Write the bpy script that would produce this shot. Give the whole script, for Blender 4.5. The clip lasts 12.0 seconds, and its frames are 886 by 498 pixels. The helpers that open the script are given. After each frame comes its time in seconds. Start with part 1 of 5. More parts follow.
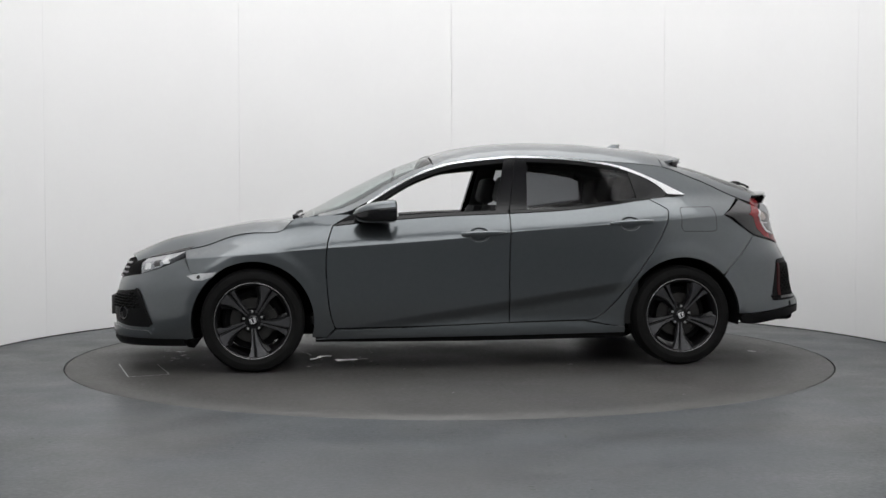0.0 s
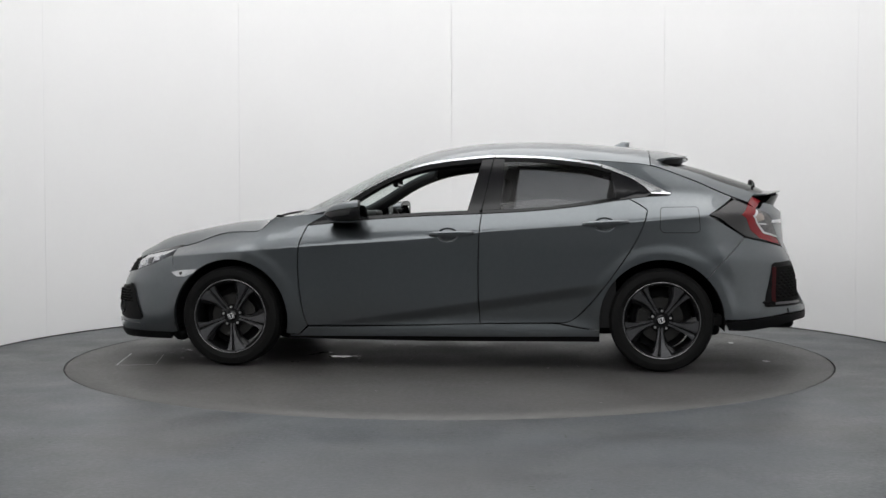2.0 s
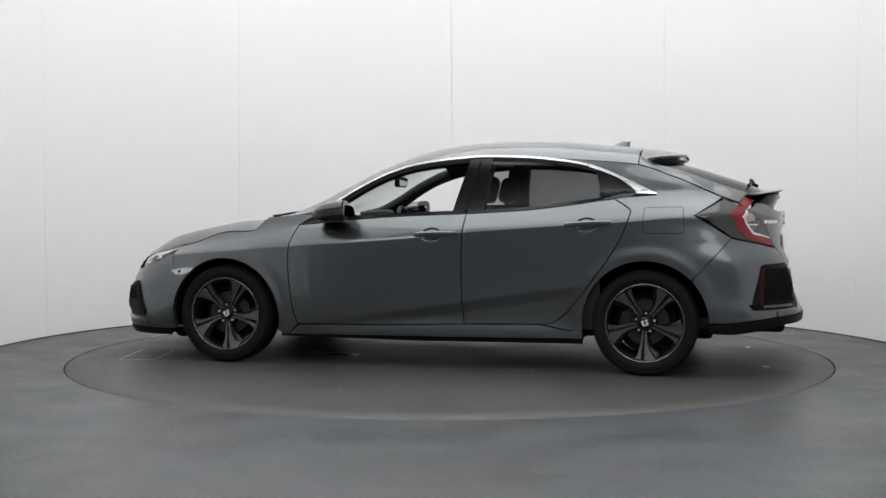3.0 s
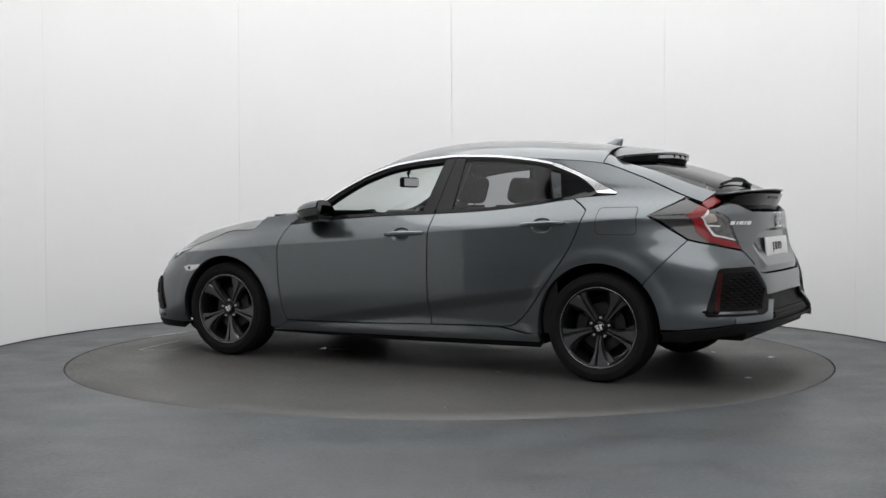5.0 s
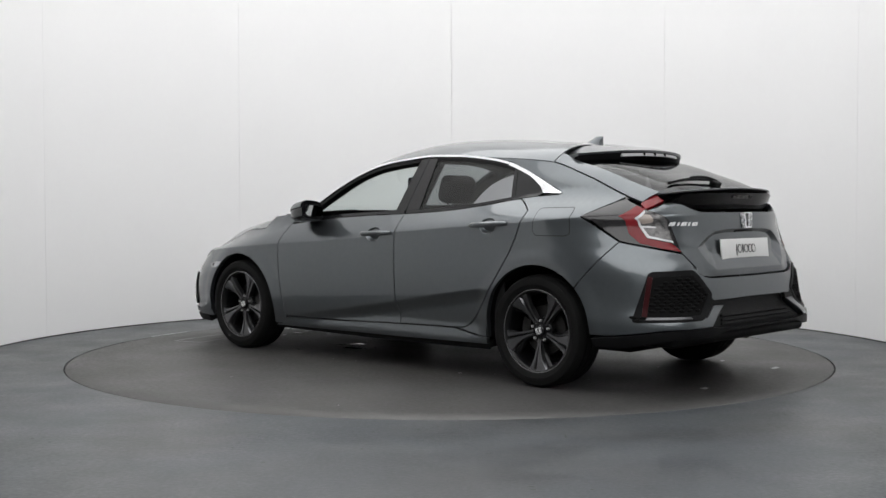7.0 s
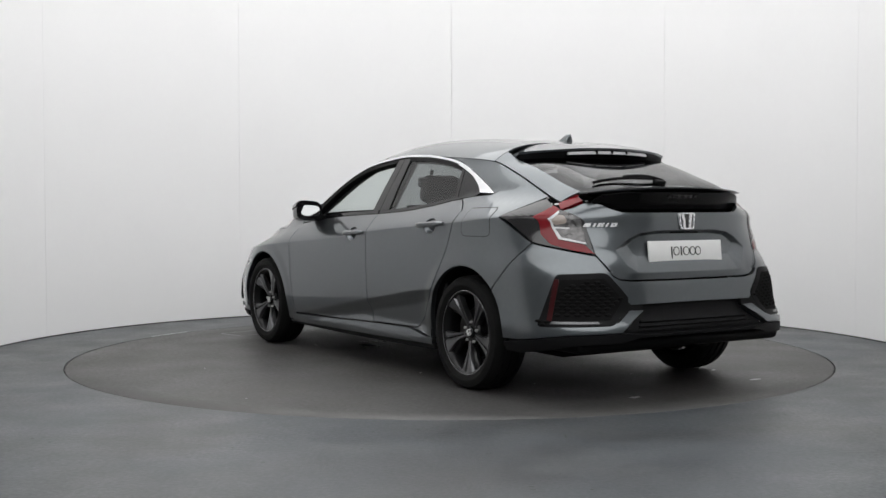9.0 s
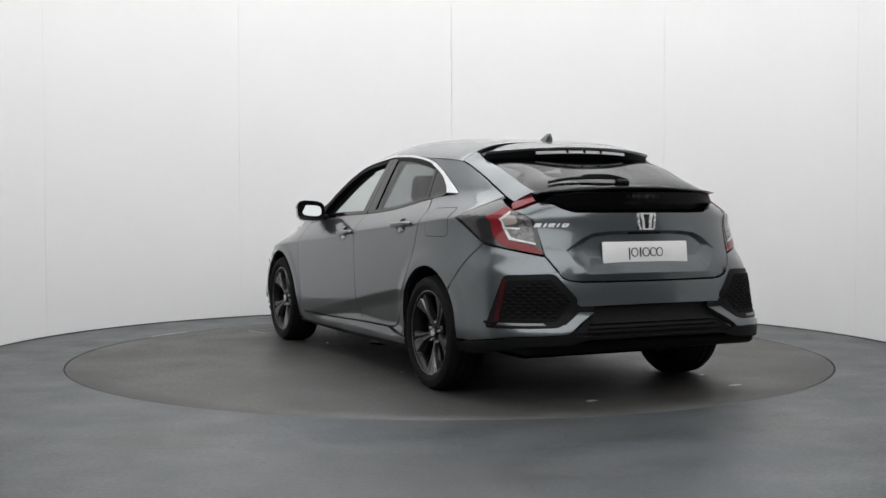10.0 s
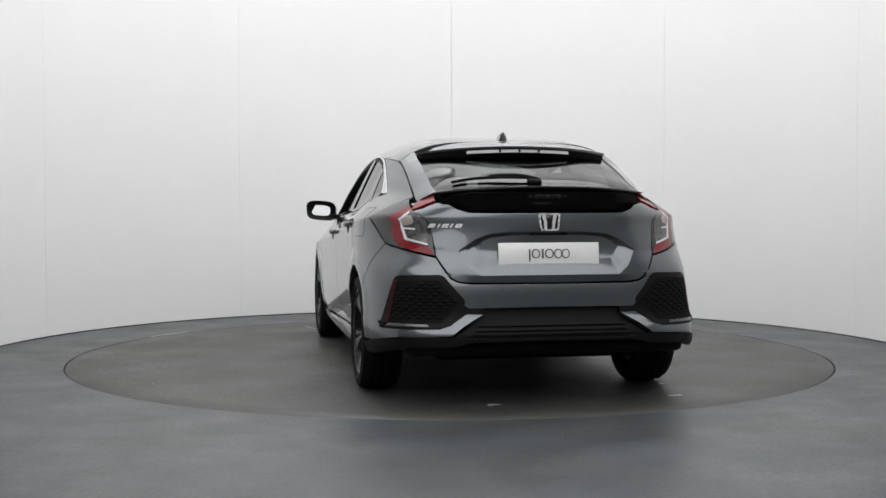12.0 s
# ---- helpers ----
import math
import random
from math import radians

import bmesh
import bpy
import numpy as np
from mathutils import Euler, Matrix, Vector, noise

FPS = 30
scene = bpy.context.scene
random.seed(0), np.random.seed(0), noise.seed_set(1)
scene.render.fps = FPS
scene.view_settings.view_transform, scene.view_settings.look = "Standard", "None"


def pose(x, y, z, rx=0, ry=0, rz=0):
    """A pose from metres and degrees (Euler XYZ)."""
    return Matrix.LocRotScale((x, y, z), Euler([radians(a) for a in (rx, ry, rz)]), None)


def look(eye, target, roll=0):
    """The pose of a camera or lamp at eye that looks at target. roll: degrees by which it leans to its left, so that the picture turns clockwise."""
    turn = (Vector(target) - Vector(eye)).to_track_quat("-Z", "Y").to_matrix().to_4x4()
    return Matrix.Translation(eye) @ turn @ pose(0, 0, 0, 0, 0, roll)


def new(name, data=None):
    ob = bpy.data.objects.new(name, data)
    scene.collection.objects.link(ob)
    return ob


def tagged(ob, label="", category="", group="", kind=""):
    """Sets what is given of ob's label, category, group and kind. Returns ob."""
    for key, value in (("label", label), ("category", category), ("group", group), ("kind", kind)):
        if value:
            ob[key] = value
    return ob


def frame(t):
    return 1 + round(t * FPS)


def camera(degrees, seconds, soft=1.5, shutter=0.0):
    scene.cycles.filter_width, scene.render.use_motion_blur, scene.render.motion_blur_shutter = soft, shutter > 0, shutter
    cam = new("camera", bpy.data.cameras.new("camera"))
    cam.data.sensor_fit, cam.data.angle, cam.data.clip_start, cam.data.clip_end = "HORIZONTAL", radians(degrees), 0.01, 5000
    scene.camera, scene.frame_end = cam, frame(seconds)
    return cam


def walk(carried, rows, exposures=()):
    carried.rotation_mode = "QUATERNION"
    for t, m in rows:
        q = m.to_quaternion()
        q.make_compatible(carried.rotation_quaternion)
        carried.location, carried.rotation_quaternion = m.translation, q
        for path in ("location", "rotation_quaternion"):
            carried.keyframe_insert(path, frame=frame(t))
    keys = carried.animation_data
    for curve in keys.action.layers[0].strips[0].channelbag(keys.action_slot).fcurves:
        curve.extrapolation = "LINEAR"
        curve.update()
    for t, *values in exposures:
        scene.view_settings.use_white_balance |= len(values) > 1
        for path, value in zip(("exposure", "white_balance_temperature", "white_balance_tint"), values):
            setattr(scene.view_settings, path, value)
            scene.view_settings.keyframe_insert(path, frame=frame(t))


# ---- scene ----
cam = camera(41.02, 12.0)
EYE = (0.0, -8.105, 1.021)
AIM = (-0.0393, 0.0, 0.7184)
walk(cam, [(0.0, look(EYE, AIM, -0.083)), (12.0, look(EYE, AIM, -0.083))], [(0.0, 0.10), (12.0, 0.10)])

# ---- light ----
world = bpy.data.worlds.new("studio_world")
world.use_nodes = True
world.node_tree.nodes["Background"].inputs["Color"].default_value = (0.5, 0.52, 0.55, 1)
world.node_tree.nodes["Background"].inputs["Strength"].default_value = 0.02
scene.world = world
# strengths of the two added, unseen fill panels overhead
OVERHEAD_FILL_GLOW = 1.90
HALL_FILL_GLOW = 2.00


# ---- materials ----
def material(name, color, rough=0.5, metal=0.0, coat=0.0, vary=0.08, scale=6.0, bump=0.0, bump_scale=200.0, spec=0.5, rough_vary=0.08, coat_rough=0.03, fine_weight=0.35, fine_scale=14.0, edge=1.0, stain=None):
    m = bpy.data.materials.new(name)
    m.use_nodes = True
    n, l = m.node_tree.nodes, m.node_tree.links
    b = n["Principled BSDF"]
    b.inputs["Metallic"].default_value = metal
    b.inputs["Coat Weight"].default_value = coat
    b.inputs["Coat Roughness"].default_value = coat_rough
    b.inputs["Specular IOR Level"].default_value = spec
    co = n.new("ShaderNodeTexCoord")
    big, fine = n.new("ShaderNodeTexNoise"), n.new("ShaderNodeTexNoise")
    big.inputs["Scale"].default_value, big.inputs["Detail"].default_value = scale, 6
    fine.inputs["Scale"].default_value, fine.inputs["Detail"].default_value = scale * fine_scale, 3
    mix = n.new("ShaderNodeMath")
    mix.operation = "MULTIPLY_ADD"
    mix.inputs[1].default_value = fine_weight
    l.new(co.outputs["Object"], big.inputs["Vector"])
    l.new(co.outputs["Object"], fine.inputs["Vector"])
    l.new(fine.outputs["Fac"], mix.inputs[0])
    l.new(big.outputs["Fac"], mix.inputs[2])
    ramp = n.new("ShaderNodeMapRange")
    b.inputs["Specular Tint"].default_value = (edge, edge, edge, 1)
    lo, hi = 0.32 + 0.3 * fine_weight, 0.68 + 0.7 * fine_weight
    ramp.inputs["From Min"].default_value, ramp.inputs["From Max"].default_value = lo, hi
    ramp.inputs["To Min"].default_value, ramp.inputs["To Max"].default_value = 1 - vary, 1 + vary
    l.new(mix.outputs[0], ramp.inputs["Value"])
    mul = n.new("ShaderNodeVectorMath")
    mul.operation = "SCALE"
    mul.inputs[0].default_value = color[:3]
    l.new(ramp.outputs[0], mul.inputs["Scale"])
    if stain:
        # broad worn patches in a second colour
        patch, cut, blend = n.new("ShaderNodeTexNoise"), n.new("ShaderNodeMapRange"), n.new("ShaderNodeMix")
        patch.inputs["Scale"].default_value, patch.inputs["Detail"].default_value, patch.inputs["Distortion"].default_value = 0.9, 8, 0.6
        cut.inputs["From Min"].default_value, cut.inputs["From Max"].default_value = 0.42, 0.66
        blend.data_type = "RGBA"
        blend.inputs[6].default_value, blend.inputs[7].default_value = (*color[:3], 1), (*stain, 1)
        l.new(co.outputs["Object"], patch.inputs["Vector"])
        l.new(patch.outputs["Fac"], cut.inputs["Value"])
        l.new(cut.outputs[0], blend.inputs[0])
        l.new(blend.outputs[2], mul.inputs[0])
    l.new(mul.outputs[0], b.inputs["Base Color"])
    rr = n.new("ShaderNodeMapRange")
    rr.inputs["From Min"].default_value, rr.inputs["From Max"].default_value = lo, hi
    rr.inputs["To Min"].default_value, rr.inputs["To Max"].default_value = max(0.0, rough * (1 - rough_vary)), rough * (1 + rough_vary)
    l.new(mix.outputs[0], rr.inputs["Value"])
    l.new(rr.outputs[0], b.inputs["Roughness"])
    if bump:
        t, bp = n.new("ShaderNodeTexNoise"), n.new("ShaderNodeBump")
        t.inputs["Scale"].default_value = bump_scale
        bp.inputs["Strength"].default_value, bp.inputs["Distance"].default_value = bump, 0.01
        l.new(co.outputs["Object"], t.inputs["Vector"])
        l.new(t.outputs["Fac"], bp.inputs["Height"])
        l.new(bp.outputs["Normal"], b.inputs["Normal"])
    return m


def glass(name, tint, rough=0.0, clear=0.9):
    """A thin pane: tinted see-through with a gloss that grows at grazing angles."""
    m = bpy.data.materials.new(name)
    m.use_nodes = True
    n, l = m.node_tree.nodes, m.node_tree.links
    n.remove(n["Principled BSDF"])
    tr, gl, mx, fr = n.new("ShaderNodeBsdfTransparent"), n.new("ShaderNodeBsdfGlossy"), n.new("ShaderNodeMixShader"), n.new("ShaderNodeLayerWeight")
    tr.inputs["Color"].default_value = (*tint, 1)
    gl.inputs["Roughness"].default_value = rough
    fr.inputs["Blend"].default_value = 0.5
    pw, ad = n.new("ShaderNodeMath"), n.new("ShaderNodeMath")
    pw.operation, ad.operation = "POWER", "MULTIPLY_ADD"
    pw.inputs[1].default_value, ad.inputs[1].default_value, ad.inputs[2].default_value = 5.0, 0.9, 0.05
    l.new(fr.outputs["Facing"], pw.inputs[0])
    l.new(pw.outputs[0], ad.inputs[0])
    l.new(ad.outputs[0], mx.inputs[0])
    l.new(tr.outputs[0], mx.inputs[1])
    l.new(gl.outputs[0], mx.inputs[2])
    l.new(mx.outputs[0], n["Material Output"].inputs["Surface"])
    return m


def glowing(name, color, strength):
    m = bpy.data.materials.new(name)
    m.use_nodes = True
    b = m.node_tree.nodes["Principled BSDF"]
    b.inputs["Base Color"].default_value = (*color, 1)
    b.inputs["Emission Color"].default_value = (*color, 1)
    b.inputs["Emission Strength"].default_value = strength
    return m


PAINT = material("grey_metallic_paint", (0.106, 0.117, 0.125), 0.28, 0.88, 1.0, vary=0.03, scale=40, rough_vary=0.02, edge=0.7)
BLACK = material("satin_black_plastic", (0.006, 0.006, 0.0065), 0.5, vary=0.1, scale=20, bump=0.05, bump_scale=900, spec=0.10)
GLOSS_BLACK = material("gloss_black_trim", (0.006, 0.006, 0.007), 0.1, coat=0.15, vary=0.05, scale=30, spec=0.35)
CHROME = material("chrome", (0.82, 0.83, 0.84), 0.17, 1.0, vary=0.03, scale=30)
TYRE = material("tyre_rubber", (0.007, 0.007, 0.007), 0.75, vary=0.2, scale=25, bump=0.15, bump_scale=300, spec=0.12)
MESH_BLACK = material("matt_black_mesh", (0.007, 0.007, 0.007), 0.75, vary=0.1, scale=40, spec=0.05)
SLOT_VIEW = material("pale_slot_view", (0.42, 0.42, 0.43), 0.3, 0.3, vary=0.05, scale=40)
SILVER = material("silver_badge", (0.78, 0.78, 0.79), 0.28, 0.55, vary=0.04, scale=60)
RIM_DARK = material("gloss_black_alloy", (0.004, 0.004, 0.0045), 0.3, 0.0, 0.15, spec=0.2, vary=0.1, scale=30)
RIM_CUT = material("machined_dark_alloy", (0.105, 0.105, 0.11), 0.3, 0.9, 0.3, vary=0.15, scale=60)
PANE_BLACK = material("black_lower_pane", (0.003, 0.003, 0.003), 0.12, vary=0.05, scale=30, spec=0.12)
RIM_EDGE = material("bright_machined_edge", (0.20, 0.20, 0.205), 0.25, 0.9, vary=0.1, scale=60)
STEEL = material("brake_steel", (0.045, 0.044, 0.043), 0.42, 1.0, vary=0.2, scale=40)
NUT = material("bright_nut", (0.42, 0.42, 0.42), 0.3, 0.4, vary=0.1, scale=60)
CABIN = material("black_cabin_trim", (0.022, 0.022, 0.023), 0.6, vary=0.15, scale=18, bump=0.1, bump_scale=700)
CLOTH = material("black_seat_cloth", (0.028, 0.028, 0.030), 0.9, vary=0.2, scale=40, bump=0.3, bump_scale=900)
HEADLINER = material("grey_headliner", (0.06, 0.06, 0.06), 0.9, vary=0.08, scale=30, bump=0.2, bump_scale=900)
CLEAR_GLASS = glass("clear_glass", (0.80, 0.86, 0.84))
REAR_GLASS = glass("dark_rear_glass", (0.22, 0.225, 0.23))
TINTED_GLASS = glass("tinted_glass", (0.36, 0.37, 0.38))
LAMP_GLASS = glass("lamp_lens", (0.92, 0.92, 0.93))
LAMP_RED = material("red_lamp_lens", (0.17, 0.006, 0.010), 0.25, coat=0.3, spec=0.2, vary=0.1, scale=40)
LAMP_DARK = material("smoked_lamp_lens", (0.013, 0.012, 0.013), 0.15, coat=0.3, vary=0.1, scale=40)
LAMP_OPTIC = material("dark_lamp_optic", (0.10, 0.097, 0.097), 0.25, 0.6, 0.4, vary=0.8, scale=60)
LIGHT_GUIDE = material("white_light_guide", (0.55, 0.55, 0.56), 0.2, coat=1.0, vary=0.03, scale=60)
LAMP_CLEAR = material("clear_lamp_optic", (0.27, 0.28, 0.30), 0.16, 0.6, 1.0, vary=0.4, scale=60)
MARKER = material("clear_marker_lens", (0.55, 0.56, 0.57), 0.2, 0.4, 1.0, vary=0.15, scale=60)
AMBER = material("pale_amber_lens", (0.30, 0.25, 0.22), 0.25, coat=1.0, vary=0.1, scale=60)
REFLECTOR = material("red_reflector", (0.032, 0.003, 0.004), 0.45, vary=0.1, scale=80, spec=0.12)
PLATE = material("white_plate", (0.74, 0.74, 0.73), 0.3, coat=0.4, vary=0.02, scale=20)
INK = material("dark_print", (0.02, 0.02, 0.02), 0.4, vary=0.05, scale=30)
MIRROR = material("mirror_glass", (0.33, 0.34, 0.34), 0.01, 1.0, vary=0.0)
WALL = material("white_wall_paint", (0.871, 0.868, 0.868), 0.55, vary=0.012, scale=1.2, bump=0.03, bump_scale=25)
FLOOR = material("blue_grey_floor_paint", (0.052, 0.0585, 0.0645), 0.42, vary=0.13, scale=2.6, bump=0.10, bump_scale=70, rough_vary=0.30, fine_weight=0.7, fine_scale=18, stain=(0.053, 0.0553, 0.0562))
DISC = material("worn_turntable_paint", (0.050, 0.048, 0.045), 0.5, vary=0.16, scale=1.6, bump=0.10, bump_scale=90, rough_vary=0.3, fine_weight=0.7, fine_scale=24, stain=(0.044, 0.043, 0.042))
WATER = material("wet_patch", (0.03, 0.03, 0.03), 0.04, vary=0.1, scale=20, spec=0.6)
SEAM = material("joint_gap", (0.02, 0.02, 0.02), 0.9)
WHITE_SCUFF = material("white_scuff", (0.55, 0.56, 0.56), 0.5, vary=0.2, scale=40)
PALE_CHIP = material("pale_chipped_paint", (0.16, 0.16, 0.155), 0.6, vary=0.4, scale=30)
DARK_SCUFF = material("dark_scuff", (0.05, 0.05, 0.05), 0.6, vary=0.2, scale=40)
UNSEEN_HALL = material("unseen_hall_grey", (0.26, 0.265, 0.27), 0.8, vary=0.1, scale=1.5)
HALL_FILL = glowing("hall_fill_panel", (1.0, 1.0, 1.0), HALL_FILL_GLOW)
OVERHEAD_FILL = glowing("overhead_fill_panel", (1.0, 1.0, 1.0), OVERHEAD_FILL_GLOW)


# ---- mesh helpers ----
def mesh_object(name, bm, mat, smooth=True):
    me = bpy.data.meshes.new(name)
    bm.to_mesh(me)
    bm.free()
    me.materials.append(mat)
    if smooth:
        me.shade_smooth()
    return new(name, me)


def part(name, bm, mat, parent, label="", smooth=True):
    """Links a bmesh as one mesh object under a thing or a part."""
    ob = mesh_object(name, bm, mat, smooth)
    ob.parent = parent
    return tagged(ob, label)


def sharp(bm, angle=35):
    """Marks the edges that stay crisp under smooth shading."""
    for e in bm.edges:
        if len(e.link_faces) == 2 and e.calc_face_angle(0) > radians(angle):
            e.smooth = False
    return bm


def spline(xs, ys):
    """A smooth curve through its knots with no overshoot."""
    xs, ys = np.array(xs, float), np.array(ys, float)
    if xs[0] > xs[-1]:
        xs, ys = xs[::-1], ys[::-1]
    h, d = np.diff(xs), np.diff(ys) / np.diff(xs)
    m = np.zeros(len(xs))
    m[0], m[-1] = d[0], d[-1]
    for i in range(1, len(xs) - 1):
        if d[i - 1] * d[i] > 0:
            a, b = 2 * h[i] + h[i - 1], h[i] + 2 * h[i - 1]
            m[i] = (a + b) / (a / d[i - 1] + b / d[i])

    def at(x):
        if x <= xs[0]:
            return ys[0] + m[0] * (x - xs[0]) * 0.5
        if x >= xs[-1]:
            return ys[-1] + m[-1] * (x - xs[-1]) * 0.5
        i = int(np.searchsorted(xs, x) - 1)
        i = min(max(i, 0), len(h) - 1)
        s = (x - xs[i]) / h[i]
        return float(ys[i] * (1 + 2 * s) * (1 - s) ** 2 + ys[i + 1] * s * s * (3 - 2 * s) + h[i] * (m[i] * s * (1 - s) ** 2 - m[i + 1] * s * s * (1 - s)))
    return at


def bow(pts, n=8):
    """An open smooth line (Catmull-Rom) through its knots."""
    out = []
    for i in range(len(pts) - 1):
        p = [Vector(pts[max(i - 1, 0)]), Vector(pts[i]), Vector(pts[i + 1]), Vector(pts[min(i + 2, len(pts) - 1)])]
        for k in range(n):
            t = k / n
            out.append(0.5 * (2 * p[1] + (p[2] - p[0]) * t + (2 * p[0] - 5 * p[1] + 4 * p[2] - p[3]) * t * t + (3 * p[1] - p[0] - 3 * p[2] + p[3]) * t ** 3))
    return out + [Vector(pts[-1])]


def rounded(pts, r=0.02, n=5):
    """A closed outline with its corners rounded."""
    out, k = [], len(pts)
    for i in range(k):
        a, b, c = Vector(pts[i - 1]), Vector(pts[i]), Vector(pts[(i + 1) % k])
        q = min(r, (a - b).length * 0.45, (c - b).length * 0.45)
        s, e = b + (a - b).normalized() * q, b + (c - b).normalized() * q
        for j in range(n + 1):
            t = j / n
            out.append(s * (1 - t) ** 2 + b * 2 * t * (1 - t) + e * t * t)
    return out


def arc(cx, cz, r, a0, a1, n=28):
    return [Vector((cx + r * math.cos(radians(a0 + (a1 - a0) * i / n)), cz + r * math.sin(radians(a0 + (a1 - a0) * i / n)))) for i in range(n + 1)]


def dense(poly, step):
    out = []
    for i, p in enumerate(poly):
        q = poly[(i + 1) % len(poly)]
        d = (q - p).length
        if d < 1e-5:
            continue
        k = max(1, math.ceil(d / step))
        out += [p.lerp(q, j / k) for j in range(k)]
    return out


def shrink(poly, gap):
    """Moves a closed outline inwards by gap."""
    area = sum(p.x * q.y - q.x * p.y for p, q in zip(poly, poly[1:] + poly[:1]))
    if area < 0:
        poly = poly[::-1]
    out, n = [], len(poly)
    for i in range(n):
        a, b, c = poly[i - 1], poly[i], poly[(i + 1) % n]
        u, v = (b - a).normalized(), (c - b).normalized()
        m = Vector((-u.y - v.y, u.x + v.x))
        m = m.normalized() if m.length > 1e-6 else Vector((-u.y, u.x))
        out.append(b + m * gap)
    return out


def inside(poly, x, y):
    hit = False
    for i in range(len(poly)):
        a, b = poly[i - 1], poly[i]
        if (a.y > y) != (b.y > y) and x < (b.x - a.x) * (y - a.y) / (b.y - a.y) + a.x:
            hit = not hit
    return hit


def skin(name, poly, surf, parent, mat, label="", step=0.03, gap=0.0028, depth=0.022, lift=0.0, mirror=False, out=(0, 0, 0), lines=()):
    """A curved sheet: the outline poly on the surface surf(a, b), with rounded edges that turn inwards by depth. lift: how proud it stands."""
    from mathutils.geometry import delaunay_2d_cdt
    poly = dense(shrink([Vector(p[:2]) for p in poly], gap), step * 0.6)
    n = len(poly)
    P = np.array([p[:] for p in poly])
    lo, hi = P.min(0), P.max(0)
    pts = list(poly)
    L = np.array([p[:] for p in lines if inside(poly, p[0], p[1]) and np.min(np.hypot(P[:, 0] - p[0], P[:, 1] - p[1])) > 0.002]).reshape(-1, 2)
    pts += [Vector(p) for p in L]
    for i, a in enumerate(np.arange(lo[0] + step / 2, hi[0], step)):
        for b in np.arange(lo[1] + step / 2 * (i % 2), hi[1], step):
            if np.min(np.hypot(P[:, 0] - a, P[:, 1] - b)) > step * 0.4 and inside(poly, a, b) and (not len(L) or np.min(np.hypot(L[:, 0] - a, L[:, 1] - b)) > 0.006):
                pts.append(Vector((a, b)))
    vs, _, fs, _, _, _ = delaunay_2d_cdt(pts, [], [list(range(n))], 1, 1e-7)
    d = 1e-3
    out = Vector(out)

    def point(a, b):
        return Vector(surf(a, b))

    def normal(a, b):
        k = (point(a + d, b) - point(a - d, b)).cross(point(a, b + d) - point(a, b - d))
        k = k.normalized() if k.length > 1e-12 else out.copy()
        return -k if k.dot(out) < 0 else k
    verts, norms = [], []
    for v in vs:
        k = normal(v.x, v.y)
        verts.append(point(v.x, v.y) + k * lift)
        norms.append(k)
    faces = []
    for f in fs:
        a, b, c = (verts[i] for i in f[:3])
        k = (b - a).cross(c - a)
        m = norms[f[0]] + norms[f[1]] + norms[f[2]]
        faces.append(list(f) if k.dot(m) > 0 else list(f)[::-1])
    # the border, in the order of its edges
    nxt = {}
    count = {}
    for f in faces:
        for i in range(len(f)):
            count[(f[i], f[(i + 1) % len(f)])] = 1
    for (a, b) in count:
        if (b, a) not in count:
            nxt[a] = b
    base = len(verts)
    ring = {}
    for a, b in nxt.items():
        k = norms[a]
        side = (verts[b] - verts[a]).cross(k)
        side = side.normalized() if side.length > 1e-9 else k
        ring[a] = len(verts)
        verts.append(verts[a] - k * 0.0025 + side * 0.0012)
        norms.append(side)
        verts.append(verts[a] - k * depth + side * 0.0005)
        norms.append(side)
    for a, b in nxt.items():
        if b in ring:
            faces.append([b, a, ring[a], ring[b]])
            faces.append([ring[b], ring[a], ring[a] + 1, ring[b] + 1])
    made = []
    for sgn in ((1, -1) if mirror else (1,)):
        me = bpy.data.meshes.new(name)
        me.from_pydata([(v.x, v.y * sgn, v.z) for v in verts], [], [f if sgn > 0 else f[::-1] for f in faces])
        me.materials.append(mat)
        me.shade_smooth()
        me.normals_split_custom_set_from_vertices([(k.x, k.y * sgn, k.z) for k in norms])
        ob = new(name, me)
        ob.parent = parent if not isinstance(parent, (list, tuple)) else parent[0 if sgn > 0 else 1]
        made.append(tagged(ob, label))
    return made if mirror else made[0]


def sheet(name, surf, us, vs, parent, mat, label="", thick=0.004, up=True):
    """A grid of surf(u, v) with thickness and turned edges."""
    bm = bmesh.new()
    g = [[bm.verts.new(surf(u, v)) for v in vs] for u in us]
    for i in range(len(us) - 1):
        for j in range(len(vs) - 1):
            bm.faces.new((g[i][j], g[i + 1][j], g[i + 1][j + 1], g[i][j + 1]))
    bm.normal_update()
    mid = list(bm.faces)[len(bm.faces) // 2]
    if (mid.normal.z < 0) == up:
        bmesh.ops.reverse_faces(bm, faces=bm.faces[:])
        bm.normal_update()
    if thick:
        offs = {v: v.normal.copy() for v in bm.verts}
        top = list(bm.faces)
        low = {v: bm.verts.new(v.co - offs[v] * thick) for v in list(bm.verts)}
        rim = [e for e in bm.edges if len(e.link_faces) == 1]
        for f in top:
            bm.faces.new([low[v] for v in reversed(f.verts)])
        for e in rim:
            a, b = e.verts
            f = e.link_faces[0]
            vl = list(f.verts)
            if vl[(vl.index(a) + 1) % len(vl)] is not b:
                a, b = b, a
            bm.faces.new((b, a, low[a], low[b]))
    return part(name, sharp(bm, 40), mat, parent, label)


